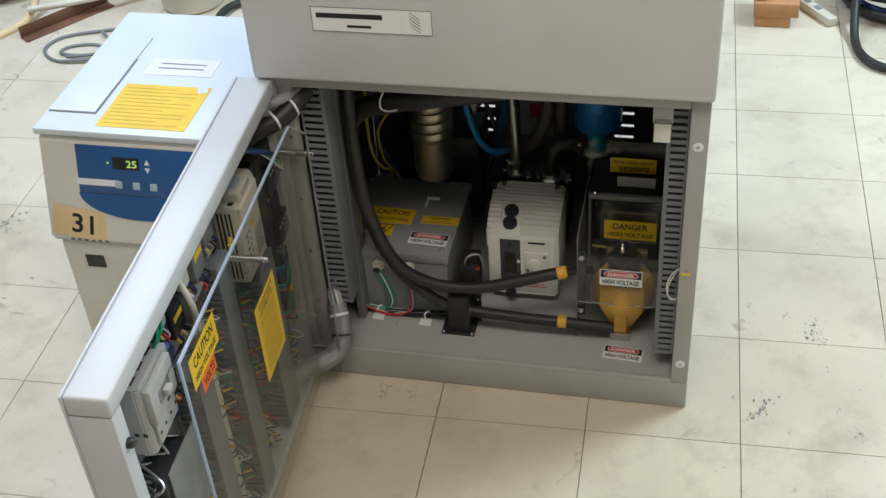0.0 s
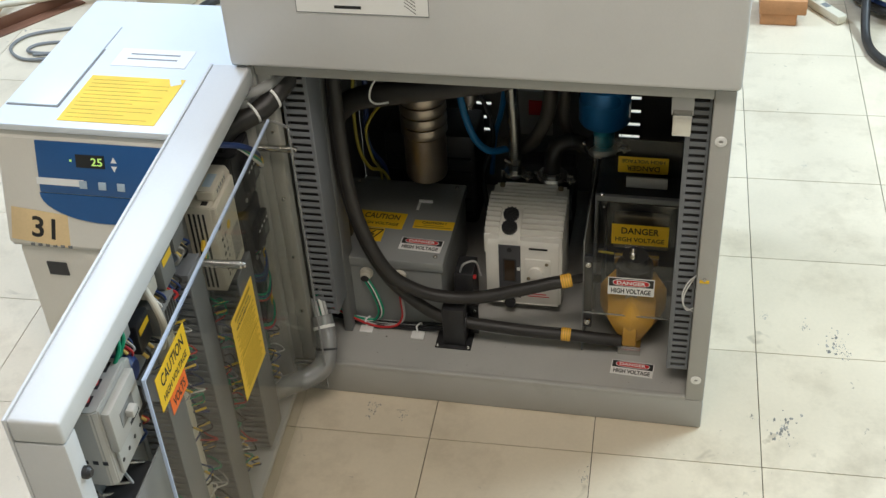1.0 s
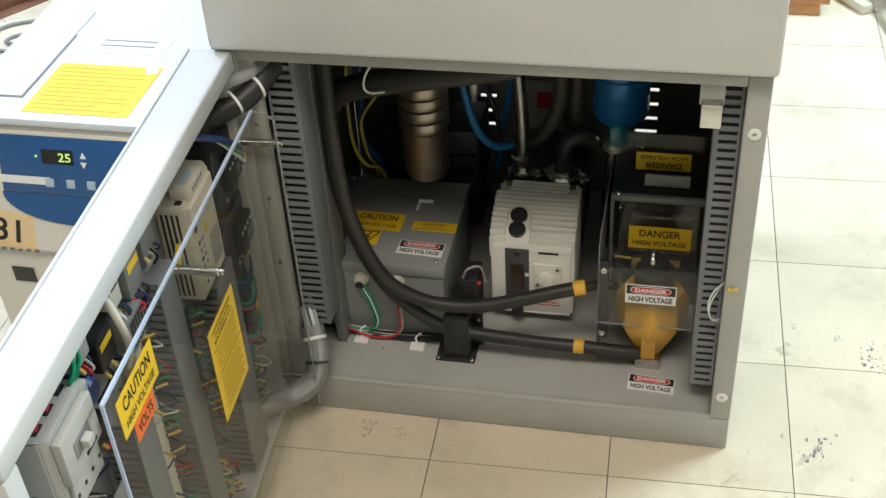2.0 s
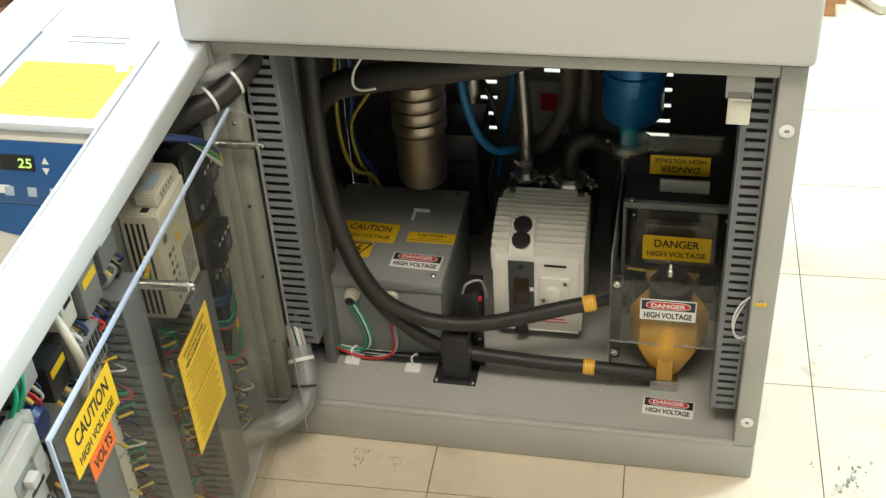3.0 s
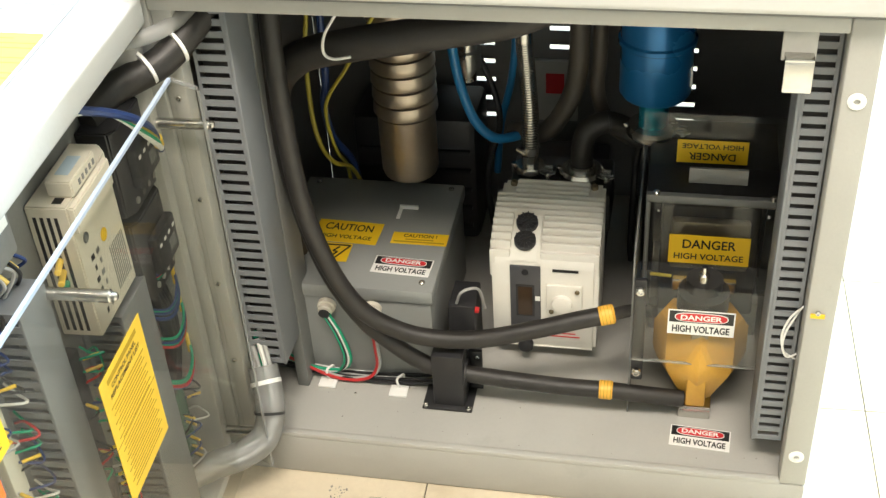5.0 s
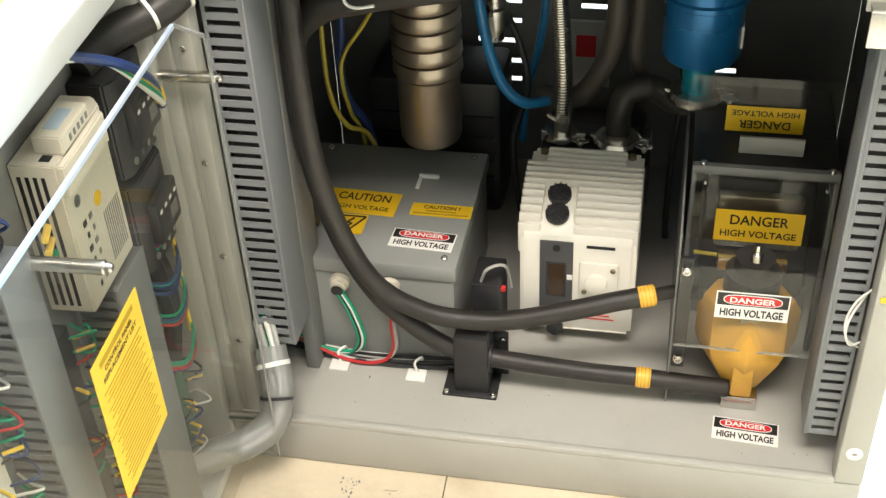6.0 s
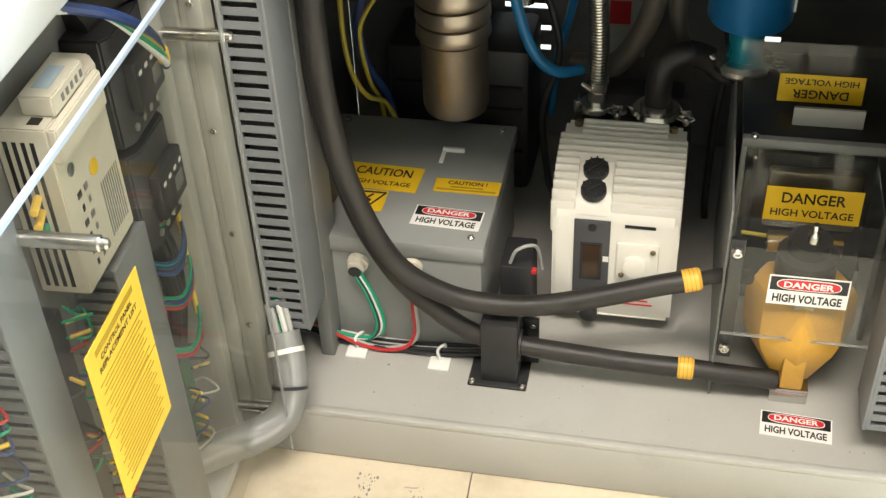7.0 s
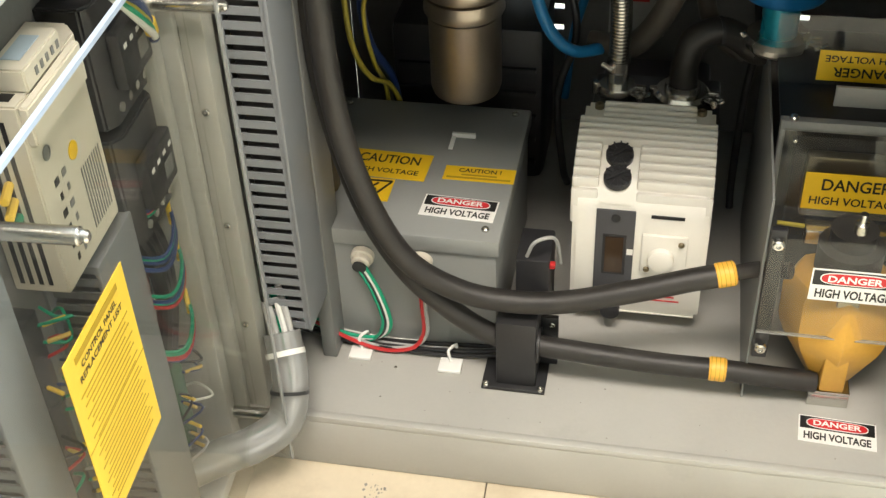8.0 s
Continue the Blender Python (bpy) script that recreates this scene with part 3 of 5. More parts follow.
for k in range(4):
    opart("side_terminal", bx(0.588 - 0.004 * (k % 2), 0.5998, -0.03 + 0.01 * (k % 2), -0.012 + 0.01 * (k % 2), 0.508 + k * 0.03, 0.526 + k * 0.03, 0.0015), GREY, brk)
    opart("screw_hole", lathe([(0, 0.003), (0.0006, 0.003)], (0.62 + 0.02 * k, 0.0082, 0.53), (0, 1, 0), 12), BLACK, brk)
opart("marking", bx(0.622, 0.65, 0.0142, 0.0146, 0.562, 0.567), INK, brk)
for k in range(3):
    opart("terminal_slot", bx(0.61 + k * 0.03, 0.628 + k * 0.03, -0.03, -0.012, 0.63, 0.6308), BLACK, brk)
    opart("vent_slot", bx(0.7001, 0.7006, -0.035 + k * 0.013, -0.028 + k * 0.013, 0.54, 0.546), BLACK, brk)
    x = 0.62 + k * 0.03
    opart("supply_cable", tube([(x, -0.02, 0.631), (x - 0.01, -0.016, 0.65), (x - 0.04, -0.024, 0.67), (x - 0.09, -0.034, 0.66)], 0.006, n=8), (BLACK, RED_WIRE, RED_WIRE)[k], brk)
for k in range(6):
    opart("earth_wire", tube([(0.56 + 0.006 * k, -0.03, 0.68), (0.575 + 0.005 * k, -0.006 + 0.003 * (k % 3), 0.655), (0.58 + 0.006 * k, -0.012, 0.62), (0.56 + 0.004 * k, -0.03, 0.59)], 0.0026, n=7), GREEN_WIRE)
opart("blue_component", lathe([(0, 0.018), (0.03, 0.02), (0.036, 0.014)], (0.56, -0.047, 0.57), (0, 1, 0), 20), BLUE_WIRE)
opart("transformer", bx(0.6, 0.7, -0.0485, 0.0, 0.33, 0.44, 0.004), BLACK, None, "dark transformer block")
opart("clear_cover", bx(0.58, 0.69, 0.004, 0.007, 0.28, 0.45, 0.001), SLEEVE)
for k in range(14):
    a, z = 0.6 + rng.uniform(0, 0.15), 0.46 + rng.uniform(0, 0.04)
    dpart("loose_wire", tube([(a, -0.045, z), (a + rng.uniform(-0.03, 0.03), -0.01 + rng.uniform(-0.01, 0.02), z - 0.02), (a + rng.uniform(-0.05, 0.05), -0.04, z - 0.05)], 0.0025, n=6, steps=5), rng.choice([BLACK, BLACK, GREY_WIRE, STEEL]))
for z, s0 in ((0.42, 0.07), (0.36, 0.062), (0.315, 0.062), (0.25, 0.066)):
    for k in range(5):
        o = rng.uniform(-0.008, 0.008)
        dpart("loose_wire", tube([(s0 + 0.05, -0.03, z + 0.02 + o), (s0 + 0.02, -0.004, z - 0.005 + o), (s0 - 0.02, -0.006, z + o), (s0 - 0.045, -0.02, z + 0.02 + o)], 0.0018, n=6, steps=5), rng.choice([BLUE_WIRE, BLUE_WIRE, GREEN_WIRE, RED_WIRE]))
        dpart("wire_tag", rod((s0 - 0.03, -0.012, z + 0.008 + o), (s0 - 0.042, -0.018, z + 0.018 + o), 0.0026, n=8), YELLOW_PAPER)
for k, mt in enumerate((BLUE_WIRE, YELLOW_WIRE, GREEN_WIRE, WHITE_WIRE)):
    dpart("loose_wire", tube([(0.17 + 0.004 * k, -0.02, 0.69), (0.12, 0.012 - 0.003 * k, 0.655), (0.07 - 0.004 * k, 0.018, 0.61 - 0.01 * k), (0.035, 0.01, 0.56)], 0.003 if k else 0.005, n=8), mt)
dpart("wire_tag", rod((0.05, 0.015, 0.585), (0.041, 0.012, 0.569), 0.006, n=10), YELLOW_PAPER)
for k in range(3):
    dpart("wire_tag", rod((0.2437, -0.026, 0.53 + 0.014 * k), (0.268, -0.018, 0.533 + 0.014 * k), 0.0036, n=8), YELLOW_PAPER if k else GREEN_WIRE)

# clear acrylic guard on steel stand-offs
guard = dpart("acrylic_guard", bx(0.022, 0.631, 0.03, 0.0335, 0.055, 0.64), PLEXI, None, "clear acrylic safety guard")
dpart("guard_edge", bx(0.022, 0.631, 0.0296, 0.0339, 0.6402, 0.6442), PLEXI_EDGE, guard, "bluish cut edge")
dpart("guard_edge", bx(0.6312, 0.634, 0.0296, 0.0339, 0.055, 0.6442), PLEXI_EDGE, guard)
dpart("guard_return", upright([(0.0205, 0.0335), (0.0395, 0.07), (0.0422, 0.0686), (0.0235, 0.0335)], 0.055, 0.64, 0.0004), PLEXI, guard)
dpart("guard_edge", upright([(0.0397, 0.0702), (0.0408, 0.0722), (0.0435, 0.0708), (0.0424, 0.0688)], 0.055, 0.64, 0.0003), SLEEVE, guard)
dpart("guard_edge", upright([(0.0205, 0.0337), (0.0395, 0.0702), (0.0422, 0.0688), (0.0235, 0.0337)], 0.6402, 0.6442, 0.0003), SLEEVE, guard)
for s, z in ((0.321, 0.58), (0.008, 0.577), (0.008, 0.085), (0.6, 0.085)):
    st = dpart("stand_off", rod((s, -0.049, z), (s, 0.062, z), 0.0065, n=18), STEEL, None, "bright steel stand-off")
    dpart("tip", lathe([(0, 0.0045), (0.004, 0.0045), (0.006, 0.003)], (s, 0.062, z), (0, 1, 0), 14), STEEL, st)
ym = facing((0.287, 0.0342, 0.399), (-1, 0, 0), (0, 0, 1))
lines = [(None, 0.44, 0.72, 0.035), ("CONTROL PANEL", 0.385, 0.6, 0.033), ("REPLACEMENT LIST", 0.33, 0.72, 0.033)]
lines += [(None, 0.26 - 0.03 * k, (0.82, 0.7, 0.78, 0.6)[k % 4], 0.008) for k in range(10)] + [(None, -0.06 - 0.03 * k, (0.74, 0.82, 0.66)[k % 3], 0.008) for k in range(13)]
sheet = yellow_label(door, ym, 0.113, 0.167, lines, True, YELLOW_PAPER)
dpart("sheet_seam", plate(0.113, 0.0009, ym, 0, -0.004, 0.0008, 0.0012), OLIVE_INK, sheet)
cm = facing((0.554, 0.0342, 0.592), (-1, 0, 0), (0, 0, 1))
yellow_label(door, cm, 0.113, 0.058, [("CAUTION", 0.2, 0.76, 0.34), ("HIGH VOLTAGE", -0.25, 0.8, 0.2)], True)
om = facing((0.555, 0.0342, 0.547), (-1, 0, 0), (0, 0, 1))
ol = dpart("voltage_label", plate(0.06, 0.03, om), ORANGE, None, "orange sticker with dark lettering")
dpart("lettering", text_bm("VOLTS", 0.045, 0.016, om @ pose(0, 0, 0.0009)), INK, ol)

# ---- cables between cabinet and door ----
loom = thing("wiring_loom", pose(-0.74, 0.0, 0.6), "black sleeved wiring loom with white cable ties at the hinge", "wiring")
part("sleeve", tube([(-0.7, 0.12, 0.715), (-0.72, 0.05, 0.69), (-0.755, -0.005, 0.655), (-0.8, -0.05, 0.64), (-0.815, -0.1, 0.63)], 0.018, n=14), RUBBER, loom)
part("sleeve", tube([(-0.72, 0.05, 0.705), (-0.75, 0.0, 0.69), (-0.79, -0.03, 0.685)], 0.009, n=12), SLEEVE, loom, "translucent sleeve")
for p in ((-0.745, 0.01, 0.665), (-0.772, -0.02, 0.652)):
    part("cable_tie", lathe([(-0.002, 0.02), (-0.002, 0.0215), (0.002, 0.0215), (0.002, 0.02)], p, (-0.6, -0.75, -0.25), 20), LABEL_WHITE, loom)
low = thing("lower_loom", pose(-0.72, 0.0, 0.1), "grey translucent sleeve full of wires between cabinet and door", "wiring")
path = [(-0.735, 0.045, 0.21), (-0.722, 0.025, 0.175), (-0.708, -0.005, 0.135), (-0.712, -0.03, 0.098), (-0.74, -0.05, 0.08), (-0.775, -0.075, 0.078), (-0.8, -0.1, 0.08)]
part("sleeve", tube(path[1:], 0.02, n=18), SLEEVE, low)
for k in range(7):
    o = Vector((math.cos(k * 0.9), math.sin(k * 0.9) * 0.7, math.sin(k * 0.9 + 1))) * 0.01
    part("wire", tube([Vector(p) + o for p in path], 0.0035, n=7), (GREY_WIRE, WHITE_WIRE, GREEN_WIRE, BLACK, GREY_WIRE, GREY_WIRE, WHITE_WIRE)[k], low)
part("band", lathe([(-0.002, 0.0203), (-0.002, 0.021), (0.002, 0.021), (0.002, 0.0203)], (-0.708, -0.012, 0.125), (0.1, -0.6, -0.8), 20), BLACK, low)
part("cable_tie", lathe([(-0.003, 0.0203), (-0.003, 0.0215), (0.003, 0.0215), (0.003, 0.0203)], (-0.716, 0.012, 0.157), (0.3, -0.6, -0.7), 20), LABEL_WHITE, low)

# ---- things inside the cabinet ----
box = thing("junction_box", pose(-0.625, 0.3, 0.07), "grey steel high-voltage enclosure with warning stickers on its lid", "electrical enclosure")
BX0, BX1, BY0, BY1, BZ = -0.752, -0.505, 0.132, 0.398, 0.236
part("body", bx(BX0 + 0.004, BX1 - 0.004, BY0 + 0.004, BY1 - 0.004, 0.0705, BZ - 0.02, 0.002), BOX_GREY, box)
part("lid", bx(BX0, BX1, BY0, BY1, BZ - 0.022, BZ, 0.003), BOX_GREY, box)
for x, y in ((BX1 - 0.018, BY0 + 0.02), (BX1 - 0.018, BY1 - 0.015), (BX0 + 0.02, BY1 - 0.015)):
    screw(box, (x, y, BZ), (0, 0, 1), 0.0045, "lid_screw")
UPF = ((1, 0, 0), (0, 1, 0))
yellow_label(box, facing((-0.655, 0.258, BZ + 0.0002), (1, -0.04, 0), UPF[1]), 0.098, 0.052, [("CAUTION", 0.2, 0.74, 0.32), ("HIGH VOLTAGE", -0.25, 0.8, 0.17)])
tri_m = facing((-0.662, 0.208, BZ + 0.0002), (1, 0, 0), (0, 1, 0))
tri = part("warning_label", plate(0.044, 0.042, tri_m), YELLOW, box, "yellow sticker with a lightning triangle")
for a, b in (((-0.02, 0.016), (0.02, 0.016)), ((0.02, 0.016), (0, -0.02)), ((0, -0.02), (-0.02, 0.016)), ((0.005, 0.012), (-0.003, 0.002)), ((-0.003, 0.002), (0.004, 0.0)), ((0.004, 0.0), (-0.002, -0.01))):
    part("triangle_stroke", rod(tri_m @ Vector((*a, 0.0012)), tri_m @ Vector((*b, 0.0012)), 0.0012, n=6), INK, tri)
yellow_label(box, facing((-0.546, 0.252, BZ + 0.0002), *UPF), 0.082, 0.027, [("CAUTION !", 0.2, 0.6, 0.28), (None, -0.12, 0.5, 0.09), (None, -0.33, 0.9, 0.11)])
danger_label(box, facing((-0.558, 0.186, BZ + 0.0002), (1, -0.05, 0), (0, 1, 0)), 0.084, 0.038)
ang = part("angle_bracket", bx(-0.591, -0.563, 0.324, 0.328, BZ + 0.0005, BZ + 0.006), LABEL_WHITE, box)
part("bracket_leg", bx(-0.591, -0.586, 0.298, 0.3238, BZ + 0.0005, BZ + 0.003), LABEL_WHITE, ang)
for x in (-0.658, -0.592):
    gl = part("cable_gland", lathe([(0, 0.013), (0.007, 0.013), (0.008, 0.0105), (0.014, 0.0105), (0.0155, 0.008)], (x, 0.136, 0.2), (0, -1, -0.15), 18), BEIGE, box, "off-white cable gland")
    part("gland_mouth", lathe([(0, 0.008), (0.002, 0.008)], (x, 0.1175, 0.197), (0, -1, -0.15), 14), BLACK, gl)

# small control wires over the cabinet floor
ctl = thing("control_wiring", pose(-0.6, 0.13, 0.07), "green, red, grey and black wires tied to the cabinet floor", "wiring")
for k, mt in enumerate((GREEN_WIRE, BLACK, WHITE_WIRE, GREEN_WIRE)):
    o = k * 0.003 - 0.005
    part("wire", tube([(-0.656 + o, 0.119, 0.196), (-0.64 + o, 0.116, 0.162), (-0.632 + o, 0.118, 0.115), (-0.65 + o, 0.124, 0.082 + 0.002 * k), (-0.69, 0.12, 0.088 + 0.002 * k), (-0.745, 0.12, 0.118 + 0.004 * k)], 0.0022, n=7), mt, ctl)
for k, mt in enumerate((RED_WIRE, GREY_WIRE)):
    o = k * 0.004
    part("wire", tube([(-0.592 + o, 0.119, 0.195), (-0.59 + o, 0.116, 0.15), (-0.592 + o, 0.122, 0.1), (-0.61, 0.116 + o, 0.08), (-0.66, 0.116 + o, 0.08), (-0.75, 0.118 + o, 0.125)], 0.0024, n=7), mt, ctl)
for k in range(6):
    part("wire", tube([(-0.745, 0.125 + k * 0.004, 0.09 + 0.003 * (k % 3)), (-0.66, 0.12 + k * 0.004, 0.077), (-0.56, 0.118 + k * 0.005, 0.076 + 0.003 * (k % 2)), (-0.47, 0.13 + k * 0.004, 0.08)], 0.0026, n=7), (BLACK, BLACK, GREY_WIRE, BLACK, WHITE_WIRE, BLACK)[k], ctl)
for x, y in ((-0.664, 0.112), (-0.558, 0.106)):
    pad = part("tie_mount", bx(x - 0.013, x + 0.013, y - 0.012, y + 0.01, 0.0705, 0.0745, 0.001), LABEL_WHITE, ctl, "white adhesive tie mount")
    part("tie", tube([(x, y + 0.004, 0.074), (x - 0.003, y + 0.006, 0.088), (x + 0.004, y + 0.016, 0.09), (x + 0.003, y + 0.022, 0.076)], 0.0018, n=6), LABEL_WHITE, pad)
screw(cabinet, (-0.62, 0.095, 0.0702), (0, 0, 1), 0.0016)

grit = bmesh.new()
gr = random.Random(8)
for k in range(30):
    x, y, q = gr.uniform(-0.7, -0.06), gr.uniform(0.015, 0.14), gr.uniform(0.0004, 0.0011)
    lathe([(0, q), (q * 0.5, q * 0.6)], (x, y, 0.0702), n=5, bm=grit)
tagged(part("grit", grit, SCUFF, cabinet), kind="stuff")

# thick power cables
ca = thing("power_cable", pose(-0.5, 0.12, 0.2), "thick black rubber power cable with a cream tag", "cable", "power cables")
part("jacket", tube([(-0.672, 0.13, 0.727), (-0.669, 0.105, 0.6), (-0.661, 0.095, 0.43), (-0.637, 0.09, 0.32), (-0.598, 0.09, 0.238), (-0.545, 0.092, 0.2), (-0.49, 0.096, 0.187), (-0.43, 0.1, 0.19), (-0.36, 0.11, 0.205), (-0.3, 0.12, 0.22), (-0.262, 0.128, 0.226)], 0.0125, n=16), RUBBER, ca)
tg1 = part("tag", rod((-0.278, 0.1245, 0.224), (-0.257, 0.129, 0.2275), 0.0135, n=18), TAG, ca, "cream cable tag")
for k in range(4):
    part("print_bar", rod((-0.2745 + k * 0.0045, 0.1251 + k * 0.001, 0.2246 + k * 0.0008), (-0.2733 + k * 0.0045, 0.1254 + k * 0.001, 0.2248 + k * 0.0008), 0.01362, n=18), OLIVE_INK, tg1)
part("bare_end", tube([(-0.262, 0.128, 0.226), (-0.235, 0.125, 0.238), (-0.205, 0.112, 0.25)], 0.0085, n=12), RUBBER, ca)
cb = thing("power_cable", pose(-0.5, 0.12, 0.15), "thick black rubber power cable running through the sensor block", "cable", "power cables")
part("jacket", tube([(-0.69, 0.15, 0.727), (-0.687, 0.128, 0.58), (-0.674, 0.115, 0.42), (-0.645, 0.106, 0.3), (-0.603, 0.102, 0.215), (-0.555, 0.1, 0.165), (-0.515, 0.1, 0.136), (-0.48, 0.1, 0.126), (-0.42, 0.1, 0.12), (-0.33, 0.1, 0.115), (-0.262, 0.102, 0.113)], 0.012, n=16), RUBBER, cb)
tg2 = part("tag", rod((-0.274, 0.102, 0.1134), (-0.254, 0.102, 0.113), 0.0132, n=18), TAG, cb, "cream cable tag")
for k in range(4):
    part("print_bar", rod((-0.271 + k * 0.0045, 0.102, 0.1133), (-0.2698 + k * 0.0045, 0.102, 0.1133), 0.01332, n=18), OLIVE_INK, tg2)
part("jacket_end", tube([(-0.256, 0.102, 0.113), (-0.21, 0.105, 0.108), (-0.16, 0.112, 0.1)], 0.0118, n=14), RUBBER, cb)
yw = thing("yellow_cable", pose(-0.7, 0.12, 0.7), "thin yellow wire hanging beside the duct", "cable")
part("wire", tube([(-0.7, 0.07, 0.727), (-0.701, 0.068, 0.68), (-0.704, 0.067, 0.63)], 0.004, n=8), YELLOW_WIRE, yw)

# current sensor block with its feet
sen = thing("current_sensor", pose(-0.483, 0.1, 0.07), "black current sensor block bolted to the cabinet floor", "current sensor")
part("base_plate", bx(-0.518, -0.447, 0.076, 0.152, 0.0705, 0.0745, 0.001), BLACK, sen)
part("body", bx(-0.502, -0.458, 0.083, 0.128, 0.0748, 0.165, 0.002), BLACK, sen)
part("back_plate", bx(-0.4575, -0.438, 0.122, 0.128, 0.0748, 0.145, 0.001), BLACK, sen)
part("window_rim", lathe([(0, 0.02), (0.003, 0.02), (0.003, 0.0145), (0, 0.0145)], (-0.458, 0.102, 0.122), (1, 0, 0), 22), BLACK, sen)
for x, y in ((-0.513, 0.08), (-0.452, 0.08), (-0.452, 0.146)):
    screw(sen, (x, y, 0.0745), (0, 0, 1), 0.004, "foot_screw")
screw(sen, (-0.445, 0.1215, 0.136), (0, -1, 0), 0.0035, "plate_screw")
sen2 = thing("relay_block", pose(-0.48, 0.2, 0.07), "black relay block behind the sensor", "relay")
part("body", bx(-0.492, -0.454, 0.165, 0.225, 0.0705, 0.188, 0.003), BLACK, sen2)
part("wire", tube([(-0.48, 0.17, 0.19), (-0.47, 0.165, 0.215), (-0.45, 0.18, 0.21), (-0.445, 0.2, 0.16)], 0.0022, n=6), GREY_WIRE, sen2)
part("red_terminal", bx(-0.458, -0.448, 0.168, 0.176, 0.176, 0.182, 0.001), RED_WIRE, sen2)

# vacuum pump
pump = thing("vacuum_pump", pose(-0.35, 0.35, 0.07), "ivory finned rotary vacuum pump with grey sight glass", "vacuum pump")
PX0, PX1, PY0, PY1 = -0.434, -0.286, 0.2, 0.345
prof = [(PY0 + 0.004, 0.091), (PY0, 0.097), (PY0, 0.238), (PY0 + 0.006, 0.25), (PY0 + 0.022, 0.263), (PY0 + 0.052, 0.277), (PY0 + 0.09, 0.285), (PY1, 0.289), (PY1, 0.091)]


def prism(profile, x0, x1, bev=0.003):
    b = bmesh.new()
    A = [b.verts.new((x0, y, z)) for y, z in profile]
    B = [b.verts.new((x1, y, z)) for y, z in profile]
    n = len(profile)
    for k in range(n):
        b.faces.new((A[k], A[(k + 1) % n], B[(k + 1) % n], B[k]))
    b.faces.new(A[::-1])
    b.faces.new(B)
    bmesh.ops.recalc_face_normals(b, faces=b.faces[:])
    if bev:
        bmesh.ops.bevel(b, geom=[e for e in b.edges if e.calc_face_angle(0) > 0.5], offset=bev, segments=2, affect="EDGES")
    return b


part("casing", prism(prof, PX0, PX1, 0.005), IVORY, pump)
fz = [(PY0 + 0.008, 0.2545), (PY0 + 0.022, 0.267), (PY0 + 0.052, 0.281), (PY0 + 0.09, 0.2892)]
for k in range(13):
    y = PY0 + 0.009 + k * 0.0101
    z = np.interp(y, [p[0] for p in fz] + [PY1], [p[1] for p in fz] + [0.2935])
    x0 = PX0 - 0.003 if k < 10 else PX0 + 0.022
    xr = PX1 + 0.002 if k < 10 else PX1 - 0.022
    part("cooling_fin", bx(x0, PX0 + 0.026 if k < 6 else xr, y - 0.003, y + 0.003, z - 0.04, z + 0.0055, 0.002), IVORY, pump)
    if k < 6:
        part("cooling_fin", bx(PX0 + 0.068, xr, y - 0.003, y + 0.003, z - 0.04, z + 0.0055, 0.002), IVORY, pump)
    if k < 10:
        part("side_fin", bx(PX1 - 0.001, PX1 + 0.0022, y - 0.003, y + 0.003, 0.14, z - 0.03, 0.001), IVORY, pump)
knob_plate = prism([(PY0 + 0.001, 0.246), (PY0 + 0.006, 0.257), (PY0 + 0.026, 0.2735), (PY0 + 0.06, 0.2875), (PY0 + 0.06, 0.27), (PY0 + 0.02, 0.246)], PX0 + 0.0275, PX0 + 0.0665, 0.002)
part("filler_block", knob_plate, IVORY, pump)
for y, z in ((PY0 + 0.045, 0.281), (PY0 + 0.02, 0.2685)):
    b = lathe([(0, 0.0152), (0.006, 0.0152), (0.008, 0.0132), (0.008, 0.003), (0.006, 0.003)], (PX0 + 0.046, y, z), (0, -0.36, 0.93), 24)
    kn = part("filler_cap", b, BLACK, pump, "black ribbed filler cap")
    g = bx(-0.009, 0.009, -0.0014, 0.0014, 0.007, 0.011, 0.0006)
    g.transform(facing((PX0 + 0.046, y, z), (0.8, 0.55, 0.2), (-0.6, 0.75, 0.27)))
    part("grip", g, BLACK, kn)
    rim = bmesh.new()
    for k in range(12):
        rb = bx(0.0065, 0.015, -0.0008, 0.0008, 0.007, 0.0095)
        rb.transform(facing((PX0 + 0.046, y, z), (1, 0, 0), (0, 0.93, 0.36)) @ pose(0, 0, 0, 0, 0, 30 * k))
        join(rim, rb)
    part("knurling", rim, BLACK, kn)
F = lambda x, z: facing((x, PY0 - 0.0002, z), (1, 0, 0), (0, 0, 1))
sg = part("sight_panel", plate(0.043, 0.13, F(PX0 + 0.048, 0.178), z1=0.0025, bev=0.001), PUMP_PANEL, pump, "dark grey sight-glass panel")
part("sight_glass", plate(0.02, 0.05, F(PX0 + 0.048, 0.182), z0=0.0026, z1=0.004), SMOKED, sg)
part("glass_rim", plate(0.026, 0.056, F(PX0 + 0.048, 0.182), z0=0.0024, z1=0.0032), BLACK, sg)
part("panel_screw", lathe([(0, 0.005), (0.0015, 0.005)], (PX0 + 0.048, PY0 - 0.0025, 0.233), (0, -1, 0), 16), BLACK, sg)
part("marker", plate(0.007, 0.008, F(PX0 + 0.0655, 0.187), z0=0.0026, z1=0.003), LABEL_WHITE, sg)
part("print_bar", plate(0.036, 0.0042, F(PX0 + 0.104, 0.237), z1=0.0007), INK, pump)
for w, z in ((0.03, 0.124), (0.042, 0.118)):
    part("print_bar", plate(w, 0.0016, F(PX0 + 0.104, z), z1=0.0007), RED, pump)
dial = part("gas_ballast_plate", plate(0.05, 0.054, F(PX0 + 0.103, 0.187), z1=0.005, bev=0.002), IVORY, pump, "square ivory gas ballast cover")
